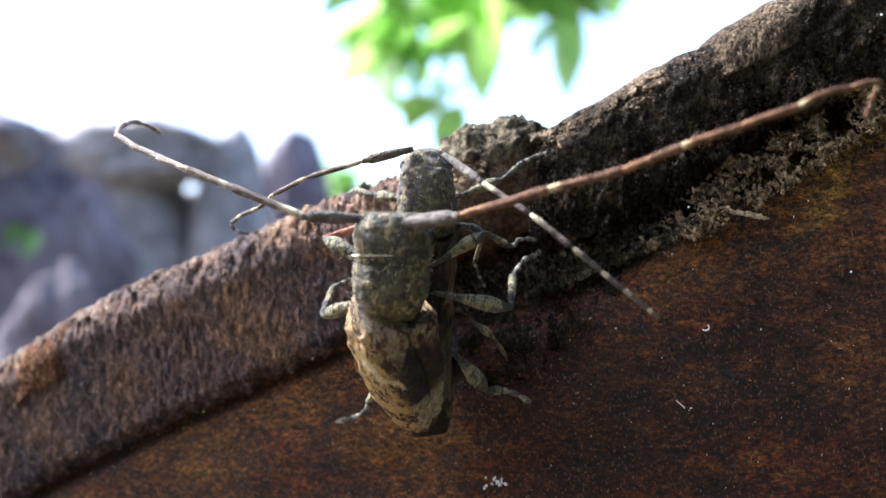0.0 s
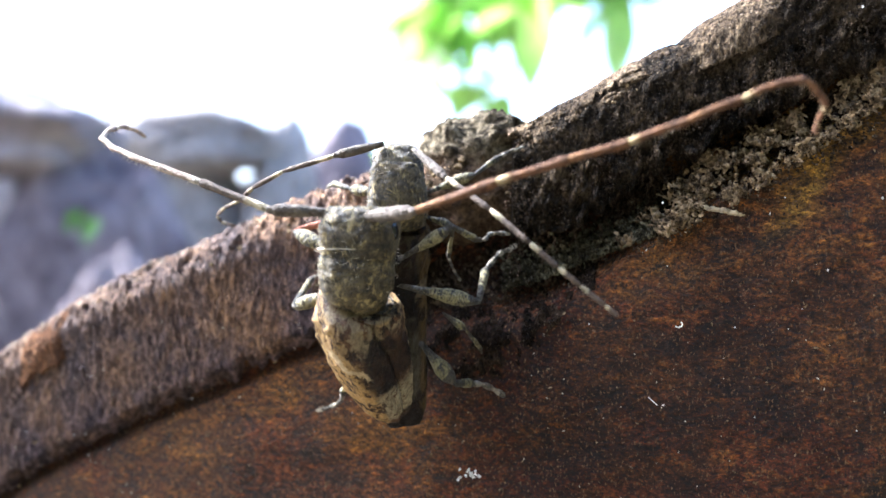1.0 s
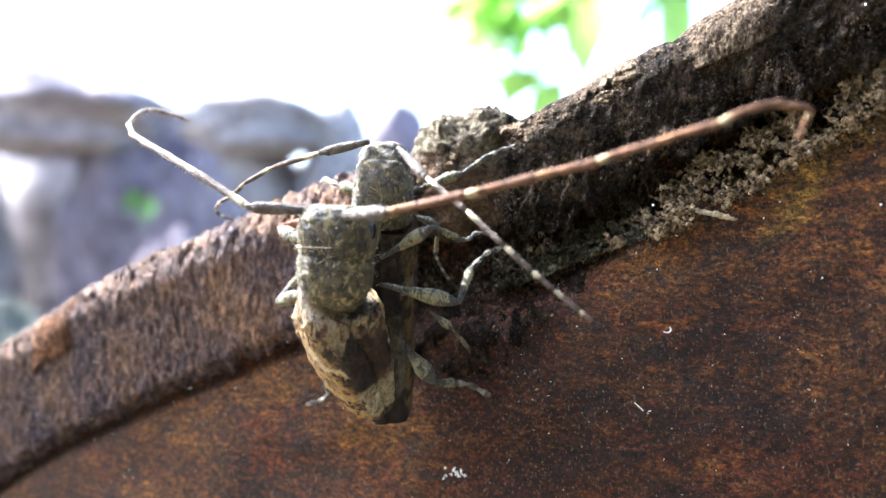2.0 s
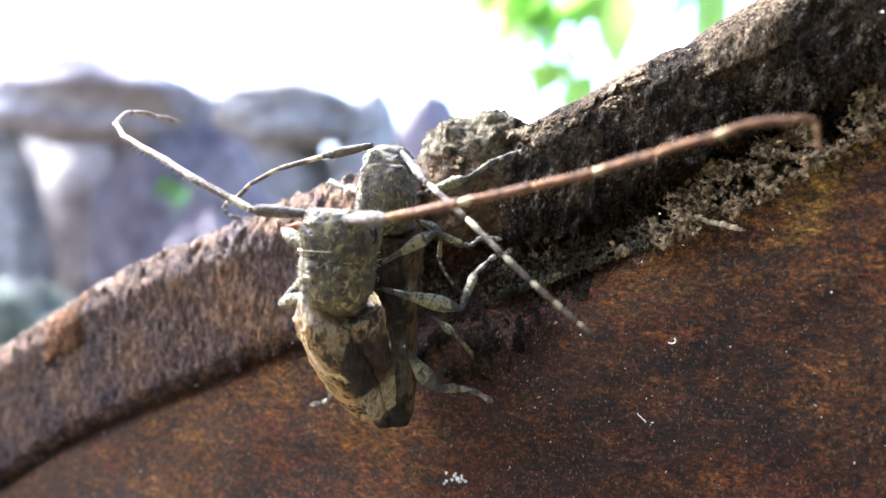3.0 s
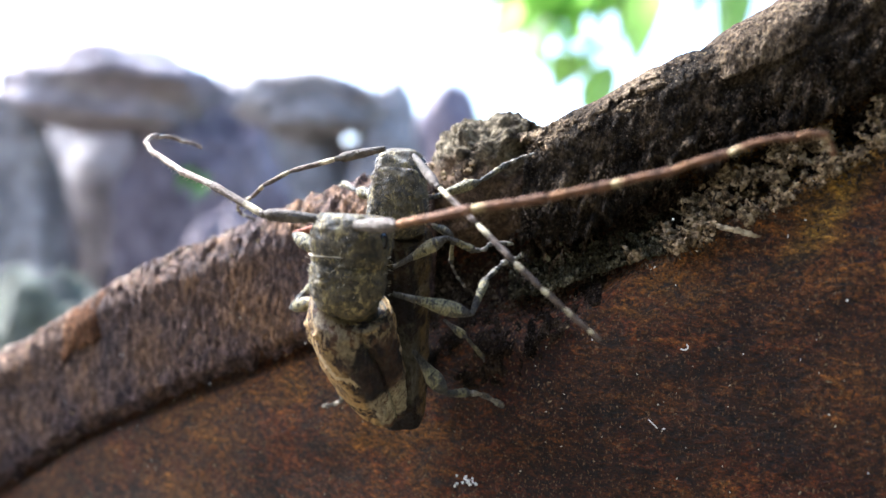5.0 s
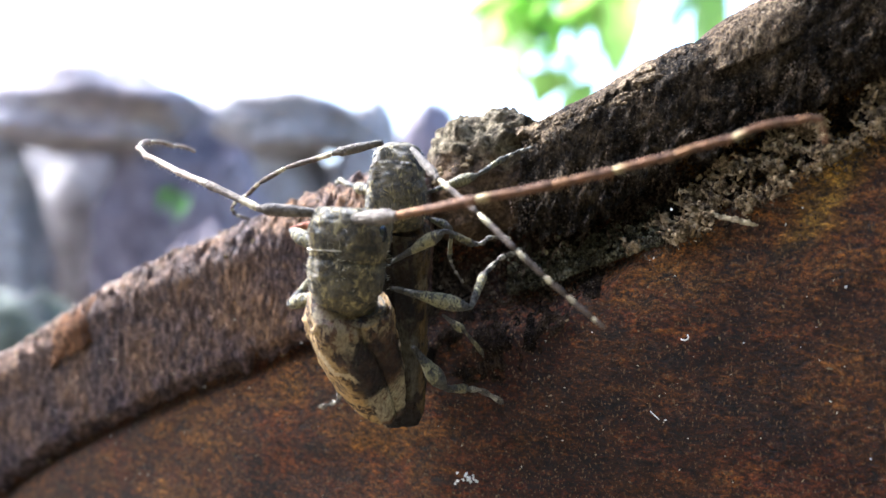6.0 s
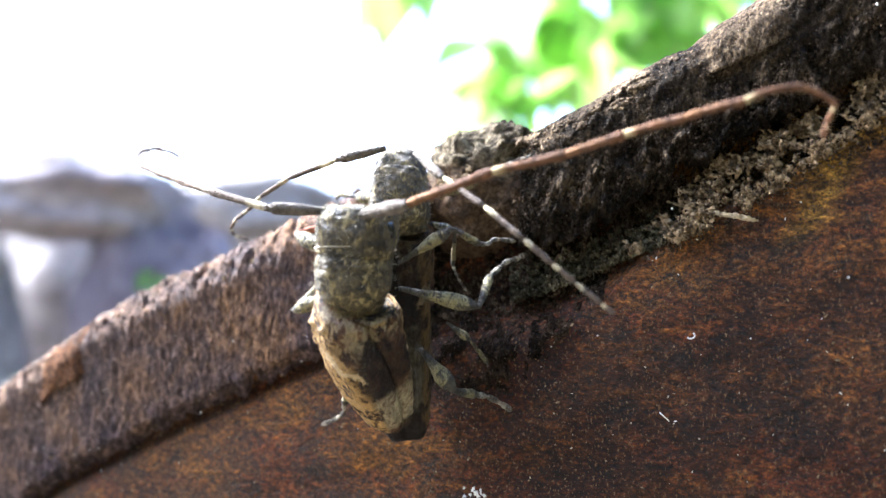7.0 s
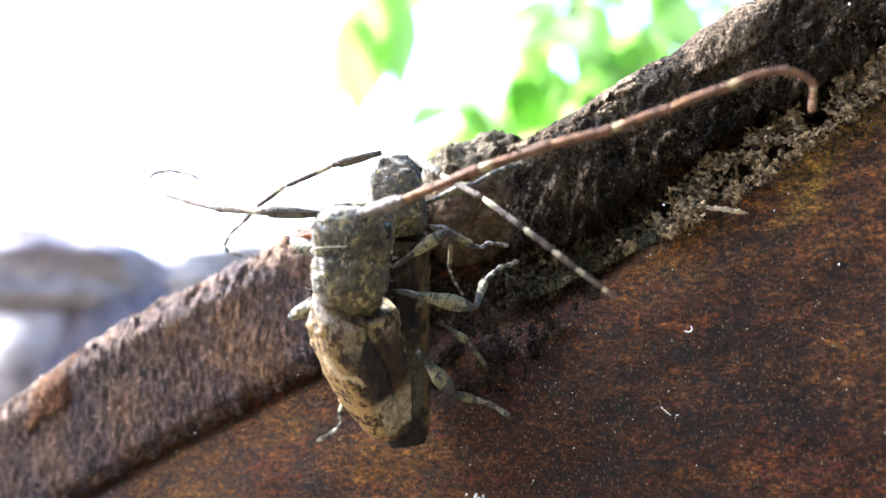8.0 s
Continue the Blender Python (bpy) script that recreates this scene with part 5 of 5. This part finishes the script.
SWING_FAR = {
    0: ((0, 160, 20), (0.5, 166, 23), (1, 164, 19), (1.5, 153, 25), (3, 159, 20), (3.5, 162, 21), (4, 156, 19), (4.5, 152, 18), (6, 152, 16), (6.5, 157, 10), (7, 153, 14), (7.5, 141, 11), (8, 143, 10)),
    1: ((0, 160, 20), (0.5, 151, 16), (1, 156, 17), (1.5, 150, 21), (3, 150, 20), (3.5, 151, 18), (4, 158, 18), (4.5, 155, 15), (6, 147, 13), (6.5, 148, 14), (7, 149, 15), (7.5, 147, 15), (8, 146, 15)),
    2: ((0, 146, 18), (0.5, 152, 19), (1, 152, 16), (1.5, 143, 18), (3, 150, 17), (3.5, 151, 18), (4, 152, 23), (4.5, 142, 17), (6, 139, 13), (6.5, 153, 15), (7, 148, 16), (7.5, 145, 16), (8, 143, 17)),
    3: ((0, 148, 19), (0.5, 146, 16), (1, 144, 16), (1.5, 133, 15), (3, 148, 18), (3.5, 146, 16), (4, 143, 17), (4.5, 141, 16), (6, 144, 13), (6.5, 145, 13), (7, 142, 16), (7.5, 140, 18), (8, 139, 19)),
    4: ((0, 140, 22), (0.5, 137, 19), (1, 133, 19), (1.5, 121, 19), (3, 134, 23), (3.5, 132, 21), (4, 130, 20), (4.5, 130, 19), (6, 132, 16), (6.5, 133, 16), (7, 131, 19), (7.5, 129, 21), (8, 127, 22)),
    5: ((0, 103, 23), (0.5, 104, 27), (1, 99, 21), (1.5, 88, 31), (3, 98, 24), (3.5, 101, 25), (4, 102, 23), (4.5, 103, 18), (6, 106, 14), (6.5, 106, 18), (7, 102, 22), (7.5, 98, 24), (8, 94, 26)),
    6: ((0, 79, 14), (0.5, 66, 8), (1, 89, 12), (1.5, 68, 3), (3, 44, -3), (3.5, 37, -2), (4, 45, 0), (4.5, 51, -1), (6, 37, -5), (6.5, 97, 14), (7, 85, 12), (7.5, 76, 11), (8, 70, 11)),
    7: ((0, 61, -15), (0.5, 51, -13), (1, 74, -13), (1.5, 57, -15), (3, 37, -11), (3.5, 32, -7), (4, 34, -9), (4.5, 37, -12), (6, 31, -10), (6.5, 84, -7), (7, 74, -6), (7.5, 65, -5), (8, 59, -5)),
}
# small rocking of the male: seconds, millimetres across, up
ROCK = ((0, 0.13, 0.0), (0.5, -0.03, -0.03), (1, 0.1, 0.03), (1.5, -0.06, 0.01), (3, 0.0, 0.06), (3.5, 0.02, 0.06), (4, 0.04, 0.05), (4.5, 0.03, 0.01), (6, -0.1, -0.1), (6.5, -0.06, -0.04), (7, 0.1, 0.13), (7.5, -0.08, -0.07), (8, -0.12, -0.11))


def antenna_joint(k, length, material):
    """One joint of an antenna, along +x from its own origin, with sparse hairs beneath."""
    rng = random.Random(k)
    r = 0.36 - 0.022 * k
    L = length + 0.12
    bow = (0, 0, 0, 0.05, 0.1, 0.3, 0.22, 0.2)[k]
    rows = [(L * t, 0, bow * math.sin(math.pi * t), r * w, r * w) for t, w in ((0, 0.55), (0.03, 0.85), (0.12, 0.92), (0.25, 0.9), (0.4, 0.9), (0.6, 0.93), (0.75, 0.97), (0.92, 1.08), (0.98, 1.0), (1.0, 0.6))]
    v, f, al = loft(rows, 10, (0, -1, 0.2), 2.0, 0.02, 3, k)
    for _ in range(int(L * 3.5)):
        t = rng.uniform(0.05, 0.95)
        hv, hf, ha = loft(hair((L * t, rng.uniform(-0.1, 0.1), bow * math.sin(math.pi * t) - r * 0.8), (0.7, rng.gauss(0, 0.4), -1), rng.uniform(0.3, 0.6), 0.02), 3, (0.3, -1, 0.2))
        f = f + [tuple(i + len(v) for i in face) for face in hf]
        v, al = v + hv, al + [0.1] * len(hv)
    return put("antenna_joint", [Vector(p) * MM for p in v], f, material, MALE, "", al, site="world")


def swing(start, table, materials):
    """Key the eight joints of one antenna, each carried on from the end of the one before."""
    ways = {k: [] for k in range(8)}
    for i in range(len(table[0])):
        p = Vector(start)
        for k in range(8):
            _, way, rise = table[k][i]
            q = p + Vector((math.cos(radians(way)) * math.cos(radians(rise)), math.sin(radians(way)) * math.cos(radians(rise)), math.sin(radians(rise)))) * JOINTS[k]
            ways[k].append(spot(q) - spot(p))
            p = q
    lengths = [sum(w.length for w in ways[k]) / len(ways[k]) for k in range(8)]
    keys = {k: [] for k in range(8)}
    for i, (t, _, _) in enumerate(table[0]):
        p = spot(start)
        for k in range(8):
            x = ways[k][i].normalized()
            y = Vector((0, 0, 1)).cross(x).normalized()
            z = x.cross(y)
            keys[k].append((t, Matrix.Translation(p) @ Matrix((x, y, z)).transposed().to_4x4()))
            p = p + x * lengths[k]
    for k in range(8):
        walk(antenna_joint(k, lengths[k] / MM, materials[k]), keys[k])


def motions():
    near = [ANTENNA_PLAIN, ANTENNA, ANTENNA_PLAIN, ANTENNA, ANTENNA_PLAIN, ANTENNA, ANTENNA_PLAIN, ANTENNA]
    far = [ANTENNA_GREY, ANTENNA_LIT, ANTENNA_LIT, ANTENNA_LIT, ANTENNA_LIT, ANTENNA_LIT, ANTENNA_LIT, ANTENNA_LIT]
    swing((0.9, 52.3, 2.3), SWING_NEAR, near)
    swing((-10.9, 56.6, 2.5), SWING_FAR, far)
    home = MALE.matrix_basis.copy()
    walk(MALE, [(t, Matrix.Translation(SPIN @ Vector((x * MM, 0, z * MM))) @ home) for t, x, z in ROCK])


motions()
